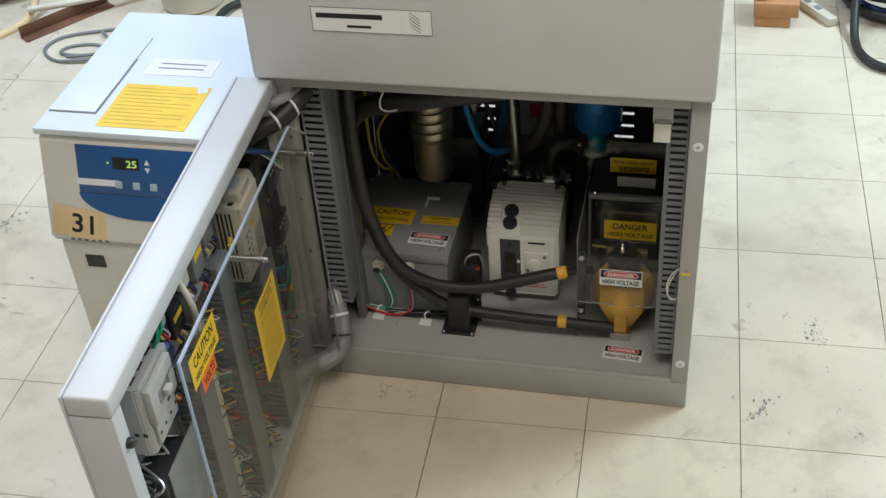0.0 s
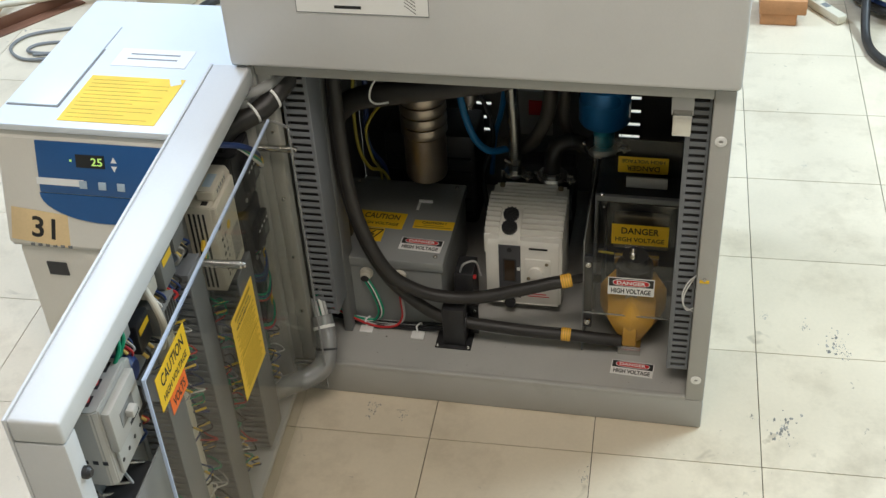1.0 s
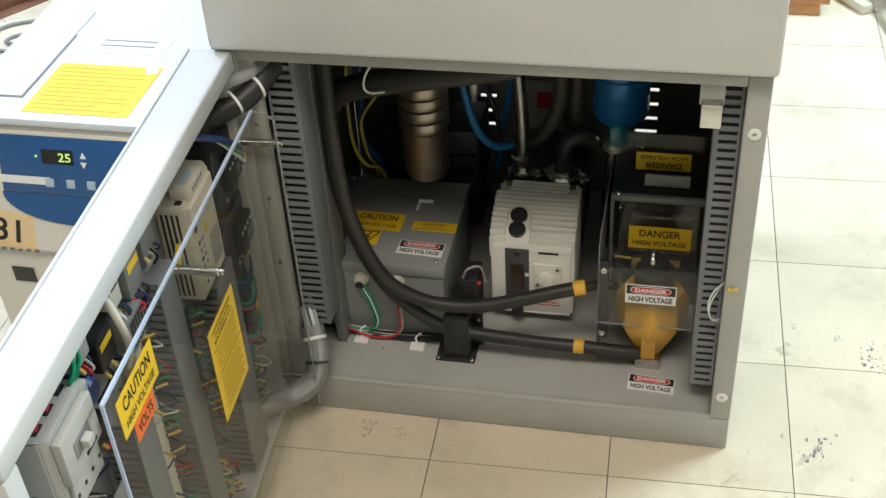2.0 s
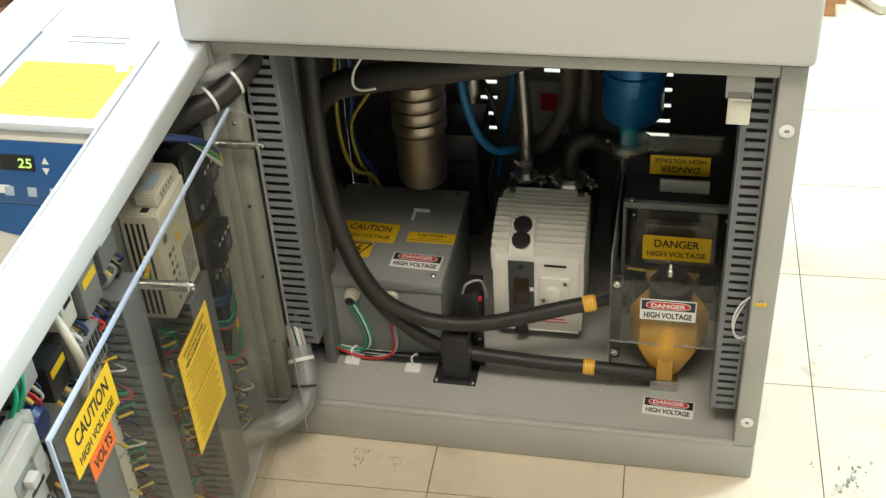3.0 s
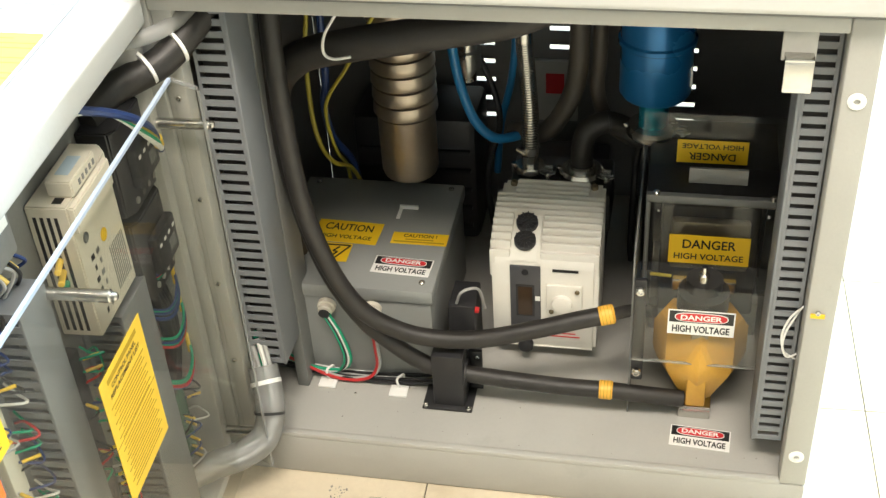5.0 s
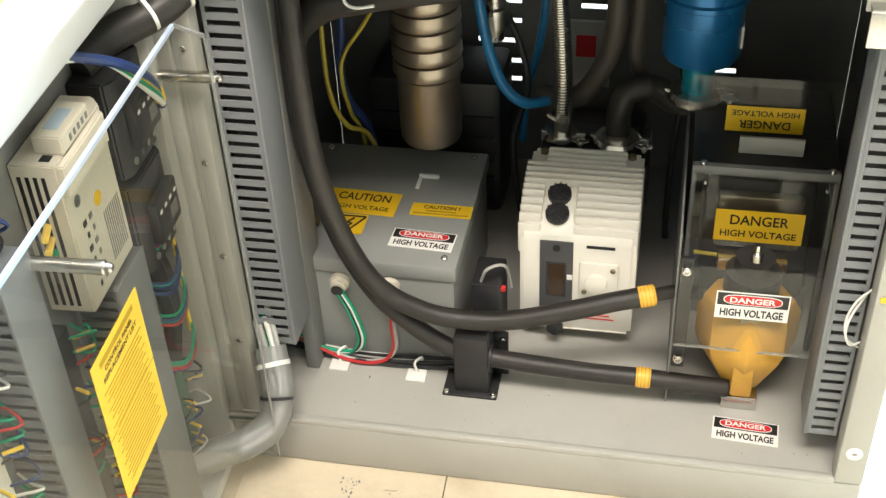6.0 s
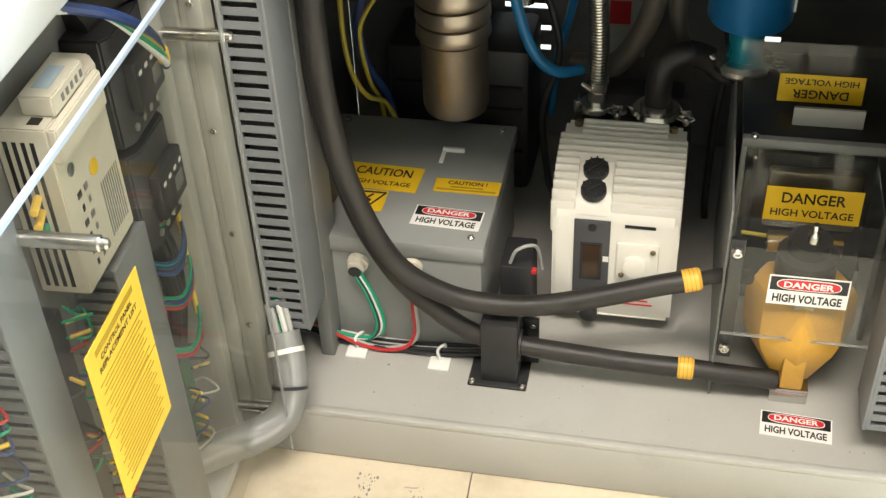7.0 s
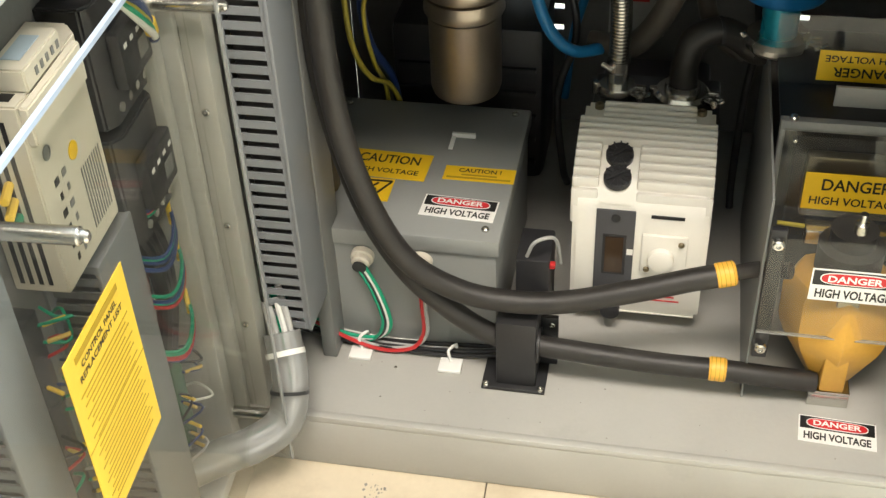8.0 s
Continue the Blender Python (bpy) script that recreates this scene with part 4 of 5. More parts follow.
part("dial", lathe([(0, 0.015), (0.006, 0.014), (0.007, 0.011)], (PX0 + 0.1, PY0 - 0.005, 0.183), (0, -1, 0), 24), IVORY, dial)
for x, z in ((PX0 + 0.121, 0.205), (PX0 + 0.085, 0.167)):
    screw(dial, (x, PY0 - 0.005, z), (0, -1, 0), 0.0035, material=BRASS)
part("drain_plug", lathe([(0, 0.011), (0.008, 0.011), (0.01, 0.008)], (PX0 + 0.048, PY0 - 0.003, 0.103), (0, -1, 0), 18), BLACK, pump)
for x in (PX0 + 0.016, PX1 - 0.016):
    screw(pump, (x, PY1 - 0.014, 0.29), (0, 0, 1), 0.0055, "casing_bolt", material=BRASS)
part("motor_body", bx(PX0 + 0.008, PX1 - 0.004, PY1 + 0.001, 0.54, 0.09, 0.24, 0.01), BLACK, pump)
part("port_block", bx(PX0 + 0.004, PX1 + 0.006, PY1 + 0.0008, PY1 + 0.1, 0.2, 0.268, 0.005), BLACK, pump, "black port block")
for x, y in ((PX0 + 0.03, PY0 + 0.06), (PX1 - 0.03, PY0 + 0.06), (PX0 + 0.03, PY1 - 0.02), (PX1 - 0.03, PY1 - 0.02)):
    part("rubber_foot", lathe([(0, 0.014), (0.022, 0.011)], (x, y, 0.0705), n=14), BLACK, pump)


def clamp(parent, p, r):
    """A hinged vacuum clamp: two half rings with ears, a swing bolt and a wing nut."""
    x, y, z = p
    c = part("hinged_clamp", lathe([(-0.008, r * 0.8), (-0.008, r * 0.94), (-0.003, r * 1.06), (0.003, r * 1.06), (0.008, r * 0.94), (0.008, r * 0.8)], p, (0, 0, 1), 28), STEEL, parent, "bright hinged vacuum clamp")
    part("clamp_ear", bx(x + r * 0.8, x + r + 0.012, y - 0.014, y - 0.008, z - 0.006, z + 0.006, 0.002), STEEL, c)
    part("clamp_ear", bx(x + r * 0.8, x + r + 0.012, y - 0.003, y + 0.003, z - 0.006, z + 0.006, 0.002), STEEL, c)
    part("clamp_screw", rod((x + r + 0.006, y - 0.026, z + 0.001), (x + r + 0.006, y + 0.004, z), 0.003, n=10), STEEL, c)
    nut = part("wing_nut", rod((x + r + 0.006, y - 0.022, z + 0.001), (x + r + 0.006, y - 0.0145, z + 0.001), 0.0055, n=12), STEEL, c)
    for sg in (-1, 1):
        w = bx(-0.0015, 0.0015, -0.004, 0.004, 0.004, 0.013, 0.001)
        w.transform(pose(x + r + 0.006, y - 0.019, z + 0.001) @ pose(0, 0, 0, 0, sg * 62, 0))
        part("wing", w, STEEL, c)
    part("hinge_knuckle", rod((x - r - 0.003, y, z - 0.008), (x - r - 0.003, y, z + 0.008), 0.0045, n=12), STEEL, c)
    return c


hose = thing("metal_hose", pose(-0.402, 0.39, 0.27), "corrugated steel vacuum hose clamped to the pump", "vacuum hose")
part("lower_cuff", lathe([(0, 0.02), (0.008, 0.02), (0.01, 0.013), (0.036, 0.013)], (-0.402, 0.39, 0.268), n=22), STEEL, hose)
clamp(hose, (-0.402, 0.39, 0.279), 0.022)
band = part("hose_band", lathe([(-0.006, 0.0128), (-0.006, 0.0142), (0.006, 0.0142), (0.006, 0.0128)], (-0.402, 0.391, 0.312), (0.05, 0.05, 1), 20), STEEL, hose)
part("band_screw", rod((-0.421, 0.381, 0.317), (-0.408, 0.377, 0.311), 0.0035, n=10), STEEL, band)
part("corrugated_pipe", tube([(-0.402, 0.39, 0.304), (-0.402, 0.392, 0.37), (-0.406, 0.396, 0.43), (-0.41, 0.4, 0.482)], 0.0115, n=14, ribs=0.0013, rib_count=46), STEEL, hose)
part("upper_cuff", lathe([(0, 0.0125), (0.02, 0.0125), (0.022, 0.015), (0.24, 0.015)], (-0.41, 0.4, 0.484), n=20), STEEL, hose)
exh = thing("exhaust_elbow", pose(-0.326, 0.39, 0.27), "black rubber exhaust elbow on the pump outlet", "exhaust pipe")
part("flange", lathe([(0, 0.03), (0.006, 0.03), (0.01, 0.022), (0.026, 0.02)], (-0.326, 0.39, 0.268), n=24), STEEL, exh)
clamp(exh, (-0.326, 0.39, 0.277), 0.031)
part("elbow", tube([(-0.326, 0.39, 0.29), (-0.325, 0.392, 0.325), (-0.316, 0.396, 0.348), (-0.292, 0.402, 0.357), (-0.268, 0.41, 0.346), (-0.245, 0.41, 0.33), (-0.229, 0.4, 0.344)], 0.0165, n=18), RUBBER, exh)
part("elbow_band", lathe([(-0.002, 0.0166), (-0.002, 0.0174), (0.002, 0.0174), (0.002, 0.0166)], (-0.29, 0.4025, 0.3568), (1, 0.3, 0), 20), BLACK, exh)

filt = thing("filter_housing", pose(-0.226, 0.4, 0.36), "blue oil mist filter housing with a clamp", "filter")
part("bowl", lathe([(0, 0.028), (0.006, 0.046), (0.012, 0.05), (0.085, 0.05), (0.088, 0.054), (0.094, 0.054), (0.097, 0.051), (0.322, 0.051)], (-0.226, 0.4, 0.405), n=36), FILTER_BLUE, filt)
part("neck", lathe([(0, 0.021), (0.05, 0.021)], (-0.226, 0.4, 0.36), n=24), TEAL, filt, "teal neck")
clamp(filt, (-0.226, 0.4, 0.352), 0.037)
part("label", bx(-0.18, -0.1755, 0.385, 0.4, 0.43, 0.46), LABEL_WHITE, filt)

BLX, BLY = -0.581, 0.372
bel = thing("bellows_tube", pose(BLX, BLY, 0.274), "steel bellows vacuum tube hanging over the enclosure", "vacuum tube")
part("lower_cup", lathe([(0, 0.03), (0.004, 0.04), (0.012, 0.0425), (0.1, 0.0425), (0.106, 0.044)], (BLX, BLY, 0.274), n=40), BELLOWS, bel)
part("inner_tube", lathe([(0, 0.041), (0.345, 0.041)], (BLX, BLY, 0.3805), n=30), BELLOWS, bel)
for k in range(8):
    part("convolution", lathe([(0, 0.0415), (0.0015, 0.0455), (0.005, 0.0475), (0.014, 0.0468), (0.0225, 0.0455), (0.0235, 0.0415)], (BLX, BLY, 0.3808 + k * 0.0245), n=40), BELLOWS, bel)

# hoses and wires in the upper part
def run(name, pts, r, mt, label, cat="hose", **kw):
    t = thing(name, pose(*pts[0]), label, cat)
    part("tube", tube(pts, r, n=12, **kw), mt, t)


run("air_tube", [(-0.519, 0.42, 0.727), (-0.519, 0.42, 0.5), (-0.516, 0.42, 0.445), (-0.506, 0.42, 0.388), (-0.487, 0.42, 0.335), (-0.458, 0.425, 0.306), (-0.42, 0.45, 0.3)], 0.0075, BLUE_TUBE, "blue plastic air tube in a loop", "air tube")
run("air_tube", [(-0.44, 0.56, 0.727), (-0.443, 0.555, 0.45), (-0.452, 0.55, 0.34), (-0.47, 0.55, 0.26), (-0.48, 0.555, 0.16)], 0.006, BLUE_TUBE, "thin blue air tube hanging further back", "air tube")
run("rubber_hose", [(-0.335, 0.44, 0.727), (-0.335, 0.44, 0.5), (-0.34, 0.44, 0.404), (-0.361, 0.44, 0.345), (-0.391, 0.445, 0.308), (-0.44, 0.46, 0.3)], 0.015, BROWN_HOSE, "dark brown rubber hose curving down")
run("rubber_hose", [(-0.306, 0.45, 0.727), (-0.307, 0.45, 0.46), (-0.31, 0.45, 0.386), (-0.293, 0.45, 0.33), (-0.255, 0.44, 0.305)], 0.011, BROWN_HOSE, "dark brown rubber hose curving down")
run("black_conduit", [(-0.715, 0.19, 0.25), (-0.712, 0.18, 0.4), (-0.698, 0.165, 0.52), (-0.655, 0.145, 0.58), (-0.594, 0.135, 0.605), (-0.52, 0.13, 0.622), (-0.45, 0.13, 0.636), (-0.38, 0.13, 0.652), (-0.3, 0.13, 0.69)], 0.021, RUBBER, "black flexible conduit across the top", "conduit")
run("yellow_wire", [(-0.69, 0.33, 0.6), (-0.707, 0.33, 0.5), (-0.711, 0.33, 0.402), (-0.705, 0.33, 0.344), (-0.692, 0.345, 0.3), (-0.68, 0.39, 0.262), (-0.67, 0.415, 0.2), (-0.665, 0.42, 0.12)], 0.0034, YELLOW_WIRE, "yellow wire hanging in a loop", "wire")
run("yellow_wire", [(-0.6, 0.33, 0.56), (-0.647, 0.33, 0.475), (-0.684, 0.332, 0.418), (-0.692, 0.338, 0.375), (-0.69, 0.36, 0.31), (-0.69, 0.405, 0.25), (-0.69, 0.42, 0.15)], 0.0028, YELLOW_WIRE, "yellow wire hanging in a loop", "wire")
run("navy_wire", [(-0.685, 0.345, 0.6), (-0.688, 0.345, 0.45), (-0.696, 0.345, 0.4), (-0.693, 0.36, 0.335), (-0.68, 0.405, 0.26), (-0.675, 0.43, 0.15)], 0.0055, BLUE_WIRE, "dark blue wire bundle", "wire")
run("cable_tie_tail", [(-0.588, 0.108, 0.66), (-0.603, 0.105, 0.635), (-0.607, 0.106, 0.612), (-0.597, 0.107, 0.603), (-0.575, 0.108, 0.606)], 0.0018, LABEL_WHITE, "white cable tie round the conduit", "cable tie")
run("black_wire", [(-0.5, 0.5, 0.42), (-0.47, 0.48, 0.36), (-0.46, 0.47, 0.3), (-0.48, 0.46, 0.22), (-0.47, 0.45, 0.12), (-0.465, 0.47, 0.078)], 0.005, BLACK, "black wire behind the pump", "wire")
run("black_wire", [(-0.25, 0.48, 0.38), (-0.243, 0.46, 0.32), (-0.25, 0.45, 0.24), (-0.252, 0.445, 0.12), (-0.25, 0.445, 0.078)], 0.005, BLACK, "black wire behind the pump", "wire")
run("white_wire", [(-0.032, 0.028, 0.345), (-0.047, 0.022, 0.33), (-0.054, 0.018, 0.303), (-0.046, 0.018, 0.274), (-0.032, 0.026, 0.272)], 0.0014, WHITE_WIRE, "white wire looped out of the duct", "wire")
run("white_wire", [(-0.036, 0.03, 0.338), (-0.05, 0.019, 0.31), (-0.05, 0.019, 0.282), (-0.034, 0.026, 0.264)], 0.0014, WHITE_WIRE, "white wire looped out of the duct", "wire")
val = thing("vacuum_valve", pose(-0.508, 0.48, 0.44), "small steel vacuum valve above the louvres", "valve")
part("body", lathe([(0, 0.014), (0.02, 0.014), (0.022, 0.022), (0.05, 0.022), (0.052, 0.016), (0.34, 0.016)], (-0.508, 0.48, 0.375), n=22), STEEL, val)
rl = thing("notice_plate", pose(-0.392, 0.63, 0.22), "pale plate with a red square on the back panel", "notice")
part("plate", bx(-0.43, -0.355, 0.628, 0.6365, 0.22, 0.33), GREY, rl)
part("red_square", bx(-0.407, -0.377, 0.626, 0.6278, 0.272, 0.308), RED, rl)
floorbox = thing("motor_housing", pose(-0.6, 0.55, 0.07), "dark motor housing at the back of the cabinet", "motor")
part("body", bx(-0.7, -0.5, 0.48, 0.6, 0.0705, 0.3, 0.012), BLACK, floorbox)
for k in range(5):
    part("cooling_rib", bx(-0.69, -0.51, 0.474, 0.4798, 0.1 + k * 0.035, 0.106 + k * 0.035), BLACK, floorbox)

# high-voltage transformer under clear guards
tra = thing("transformer", pose(-0.14, 0.28, 0.07), "high-voltage transformer behind clear guards with amber insulator", "transformer")
part("core", bx(-0.205, -0.07, 0.262, 0.42, 0.13, 0.315, 0.006), BLACK, tra, "dark laminated core")
part("winding", bx(-0.19, -0.085, 0.246, 0.2615, 0.22, 0.3, 0.004), BRASS, tra)
part("frame", bx(-0.226, -0.052, 0.227, 0.237, 0.342, 0.354, 0.001), GREY_DARK, tra)
part("frame", bx(-0.226, -0.052, 0.2372, 0.43, 0.345, 0.351, 0.001), BLACK, tra)
for x in (-0.226, -0.058):
    part("upright", bx(x, x + 0.006, 0.228, 0.237, 0.0705, 0.3418, 0.001), GREY_DARK, tra)
part("side_wall", bx(-0.2348, -0.2325, 0.107, 0.43, 0.0705, 0.34), GREY_DARK, tra, "dark grey steel side wall")
part("rear_panel", bx(-0.2325, -0.05, 0.43, 0.434, 0.0705, 0.34), BLACK, tra)
part("plinth", bx(-0.215, -0.06, 0.29, 0.43, 0.0705, 0.13, 0.002), INNER, tra)
part("bracket", bx(-0.185, -0.1, 0.2, 0.221, 0.218, 0.236, 0.001), STEEL, tra)
part("yellow_wire", rod((-0.215, 0.21, 0.236), (-0.186, 0.21, 0.234), 0.0025, n=8), YELLOW_WIRE, tra)
g1 = part("front_guard", bx(-0.222, -0.054, 0.2238, 0.2265, 0.21, 0.345), PLEXI, tra, "clear acrylic guard")
yellow_label(tra, facing((-0.139, 0.2232, 0.272), (1, 0, 0), (0, 0, 1)), 0.107, 0.047, [("DANGER", 0.2, 0.66, 0.32), ("HIGH VOLTAGE", -0.24, 0.86, 0.22)])
g2 = part("rear_guard", bx(-0.236, -0.012, 0.302, 0.3045, 0.3545, 0.435), PLEXI, tra, "clear acrylic guard")
# Upside-down sticker draws the front label's reflection in the acrylic
yellow_label(tra, facing((-0.143, 0.3012, 0.379), (-1, 0, 0), (0, 0, -1)), 0.094, 0.036, [("DANGER", 0.2, 0.66, 0.32), ("HIGH VOLTAGE", -0.24, 0.86, 0.22)])
part("upper_bracket", bx(-0.172, -0.095, 0.266, 0.27, 0.3512, 0.374), GREY, tra)
for x in (-0.213, -0.062):
    screw(tra, (x, 0.232, 0.354), (0, 0, 1), 0.005, "frame_bolt")
    screw(tra, (x + (0.004 if x < -0.1 else -0.004), 0.2236, 0.332), (0, -1, 0), 0.002)
shield = part("guard_hood", bx(-0.231, -0.068, 0.095, 0.098, 0.18, 0.302, 0.0), PLEXI, tra, "clear acrylic shield over the insulator")
part("guard_top", bx(-0.231, -0.068, 0.0985, 0.15, 0.2992, 0.302), PLEXI, shield)
part("guard_edge", bx(-0.231, -0.068, 0.0946, 0.0984, 0.1782, 0.1798), SLEEVE, shield)
danger_label(tra, facing((-0.1455, 0.0947, 0.251), (1, 0, 0), (0, 0, 1)), 0.084, 0.04)
part("insulator", lathe([(0, 0.02), (0.006, 0.027), (0.052, 0.055), (0.064, 0.06), (0.074, 0.062), (0.112, 0.062), (0.124, 0.054), (0.13, 0.034)], (-0.143, 0.139, 0.09), (0, 0.16, 1), n=8), AMBER, tra, "amber resin insulator")
part("insulator_rib", bx(-0.157, -0.131, 0.098, 0.128, 0.1, 0.19, 0.003), AMBER, tra)
part("insulator_cap", lathe([(0, 0.034), (0.03, 0.034), (0.034, 0.024), (0.05, 0.024)], (-0.143, 0.162, 0.222), n=18), BLACK, tra)
part("insulator_stud", bx(-0.156, -0.134, 0.104, 0.112, 0.192, 0.222, 0.002), BRASS, tra)
for x, z in ((-0.224, 0.296), (-0.224, 0.158)):
    screw(tra, (x, 0.0945, z), (0, -1, 0), 0.006, "guard_bolt")
part("guard_post", bx(-0.232, -0.216, 0.0985, 0.106, 0.14, 0.31, 0.002), BLACK, tra)
part("stud", lathe([(0, 0.007), (0.01, 0.007), (0.012, 0.004), (0.022, 0.004)], (-0.146, 0.118, 0.302), (0, 0, 1), 12), STEEL, tra)
lug = part("terminal_lug", bx(-0.165, -0.122, 0.106, 0.135, 0.088, 0.092, 0.001), STEEL, tra)
part("lug_foot", bx(-0.165, -0.122, 0.106, 0.109, 0.0705, 0.088, 0.001), STEEL, lug)
screw(lug, (-0.14, 0.118, 0.092), (0, 0, 1), 0.007, "lug_bolt")

# ---- recirculating chiller behind the door ----
ch = thing("recirculating_chiller", pose(-1.08, 0.22, 0), "pale recirculating chiller with blue display panel and yellow notice", "chiller")
CX0, CX1, CY0, CY1, CZ = -1.29, -0.888, 0.02, 0.49, 0.575
part("lower_body", bx(CX0 + 0.012, CX1 - 0.012, CY0 - 0.05, CY1 - 0.005, 0.03, 0.3345, 0.008), CHILLER, ch)
face = [(CY0 - 0.045, 0.335), (CY0 - 0.0615, 0.343), (CY0 - 0.0015, 0.55), (CY0 + 0.012, 0.56), (CY1, 0.56), (CY1, 0.338)]
part("upper_body", prism(face, CX0, CX1, 0.006), CHILLER, ch)
part("top_cover", bx(CX0 - 0.003, CX1 + 0.003, CY0 - 0.006, CY1 + 0.003, 0.5605, CZ, 0.004), CHILLER_TOP, ch)
part("fill_lid", bx(CX0 + 0.004, -1.187, CY0 + 0.06, CY0 + 0.36, CZ, CZ + 0.003, 0.001), CHILLER_TOP, ch)
part("lid_seam", bx(-1.1868, -1.1835, CY0 + 0.06, CY0 + 0.27, CZ, CZ + 0.0012), GREY_DARK, ch)
part("lid_seam", bx(CX0 + 0.004, -1.184, CY0 + 0.0565, CY0 + 0.0598, CZ, CZ + 0.0012), GREY_DARK, ch)
nm_ = facing((-1.075, 0.114, CZ + 0.0003), (1, 0, 0), (0, 1, 0))
nl = part("yellow_notice", plate(0.185, 0.158, nm_, bev=0.0), YELLOW_PAPER, ch, "torn yellow notice with fine print")
part("torn_corner", plate(0.02, 0.03, nm_ @ pose(0.075, 0.072, 0, 0, 0, 25), z1=0.0012), CHILLER_TOP, nl)
for k in range(11):
    part("print_bar", plate(0.155 if k % 3 else 0.11, 0.0011, nm_, -0.005 if k % 3 else -0.03, 0.064 - k * 0.013, 0.0006, 0.0011), OLIVE_INK, nl)
wl_m = facing((-1.075, 0.266, CZ + 0.0003), (1, 0, 0), (0, 1, 0))
wl = part("paper_label", plate(0.15, 0.066, wl_m), LABEL_WHITE, ch, "white paper label with fine print")
for k in range(2):
    part("print_bar", plate(0.1, 0.004, wl_m, 0, 0.012 - k * 0.018, 0.0006, 0.0011), GREY_DARK, wl)
FM = lambda x, z: facing((x, CY0 - 0.0005 - (0.553 - z) * 0.29, z), (1, 0, 0), (0, 0.29, 1))
cp = part("control_panel", plate(0.3, 0.098, FM(-1.06, 0.496), z1=0.003, bev=0.001), BLUE_PANEL, ch, "blue control panel with green digits")
b = lathe([(0.0, 0.13), (0.0028, 0.13)], (0, 0, 0), n=40)
for v in b.verts:
    v.co.x *= 1.0
    v.co.y = min(v.co.y * 0.4, 0)
b.transform(FM(-1.082, 0.4475))
part("panel_curve", b, BLUE_PANEL, cp)
part("display_window", plate(0.055, 0.024, FM(-1.105, 0.511), z0=0.003, z1=0.0045), INK, cp)
part("digits", text_bm("25", 0.022, 0.015, FM(-1.092, 0.511) @ pose(0, 0, 0.0048)), LED, cp)
part("sensor_dot", plate(0.004, 0.004, FM(-1.142, 0.511), z0=0.0045, z1=0.005), LED, cp)
for s in (1, -1):
    t3 = bmesh.new()
    t3.faces.new([t3.verts.new(p) for p in ((-0.006, s * 0.003, 0.0034), (0.006, s * 0.003, 0.0034), (0, s * 0.014, 0.0034))])
    t3.transform(FM(-1.06, 0.508))
    part("arrow", t3, LABEL_WHITE, cp)
part("light_bar", plate(0.092, 0.013, FM(-1.168, 0.47), z0=0.003, z1=0.004), LABEL_WHITE, cp)
for x in (-1.123, -1.086, -1.05):
    part("button", plate(0.015, 0.015, FM(x, 0.468), z0=0.003, z1=0.0052, bev=0.001), PALE_BLUE, cp)
tg_m = facing((-1.218, CY0 - 0.0015 - (0.553 - 0.382) * 0.29, 0.382), (1, 0, -0.11), (0.02, 0.29, 1))
tg = part("lot_tag", plate(0.116, 0.064, tg_m), TAPE, ch, "cream card tag with stencilled 31")
part("lettering", text_bm("31", 0.046, 0.042, tg_m @ pose(0.005, 0, 0.001)), INK, tg)
for k in range(6):
    part("print_bar", plate(0.008, 0.005, FM(-1.24 + 0.015 * k, 0.3475), z1=0.001), GREY_DARK, ch)
for x, y in product((CX0 + 0.05, CX1 - 0.05), (CY0 + 0.08, CY1 - 0.06)):
    part("caster", lathe([(0, 0.018), (0.03, 0.018)], (x, y, 0.0), n=14), BLACK, ch)
part("switch_window", bx(CX0 + 0.06, CX0 + 0.1, CY0 - 0.0525, CY0 - 0.0505, 0.27, 0.3), BLACK, ch)

# ---- clutter on the floor behind ----
bk = thing("plastic_bucket", pose(-1.68, 1.61, 0), "cream plastic tub standing on the floor", "tub")
part("body", lathe([(0, 0.09), (0.008, 0.1), (0.2, 0.108), (0.204, 0.114), (0.215, 0.114), (0.215, 0.104)], (-1.68, 1.61, 0), n=36), BUCKET, bk)
br = thing("timber_strip", pose(-2.05, 1.43, 0), "dark brown painted angle strip on the floor", "timber")
b = bx(-0.16, 0.16, -0.022, 0.022, 0, 0.004, 0.001)
bx(-0.16, 0.16, 0.018, 0.022, 0.004, 0.04, 0.001, bm=b)
b.transform(pose(-2.05, 1.44, 0, 0, 0, 55))
part("strip", b, DARK_WOOD, br)
wb = thing("wood_block_stack", pose(0.18, 1.66, 0), "raw timber blocks stacked on the floor", "timber blocks")
part("block", bx(0.12, 0.22, 1.61, 1.74, 0, 0.035, 0.003), WOOD, wb)
part("block", bx(0.115, 0.245, 1.605, 1.75, 0.0355, 0.08, 0.003), WOOD, wb)
part("block", bx(0.12, 0.15, 1.62, 1.75, 0.0805, 0.11, 0.003), WOOD, wb)
lb = thing("timber_box", pose(-2.1, 1.7, 0), "raw orange wooden crate on the floor", "crate")
part("front_board", bx(-2.17, -2.0, 1.66, 1.675, 0, 0.1, 0.003), WOOD, lb)
part("side_board", bx(-2.17, -2.155, 1.676, 1.9, 0, 0.1, 0.003), WOOD, lb)
part("side_board", bx(-2.015, -2.0, 1.676, 1.9, 0, 0.1, 0.003), WOOD, lb)
fo = thing("foil_duct", pose(-2.35, 1.6, 0.07), "crumpled silver flexible duct on the floor", "flexible duct")
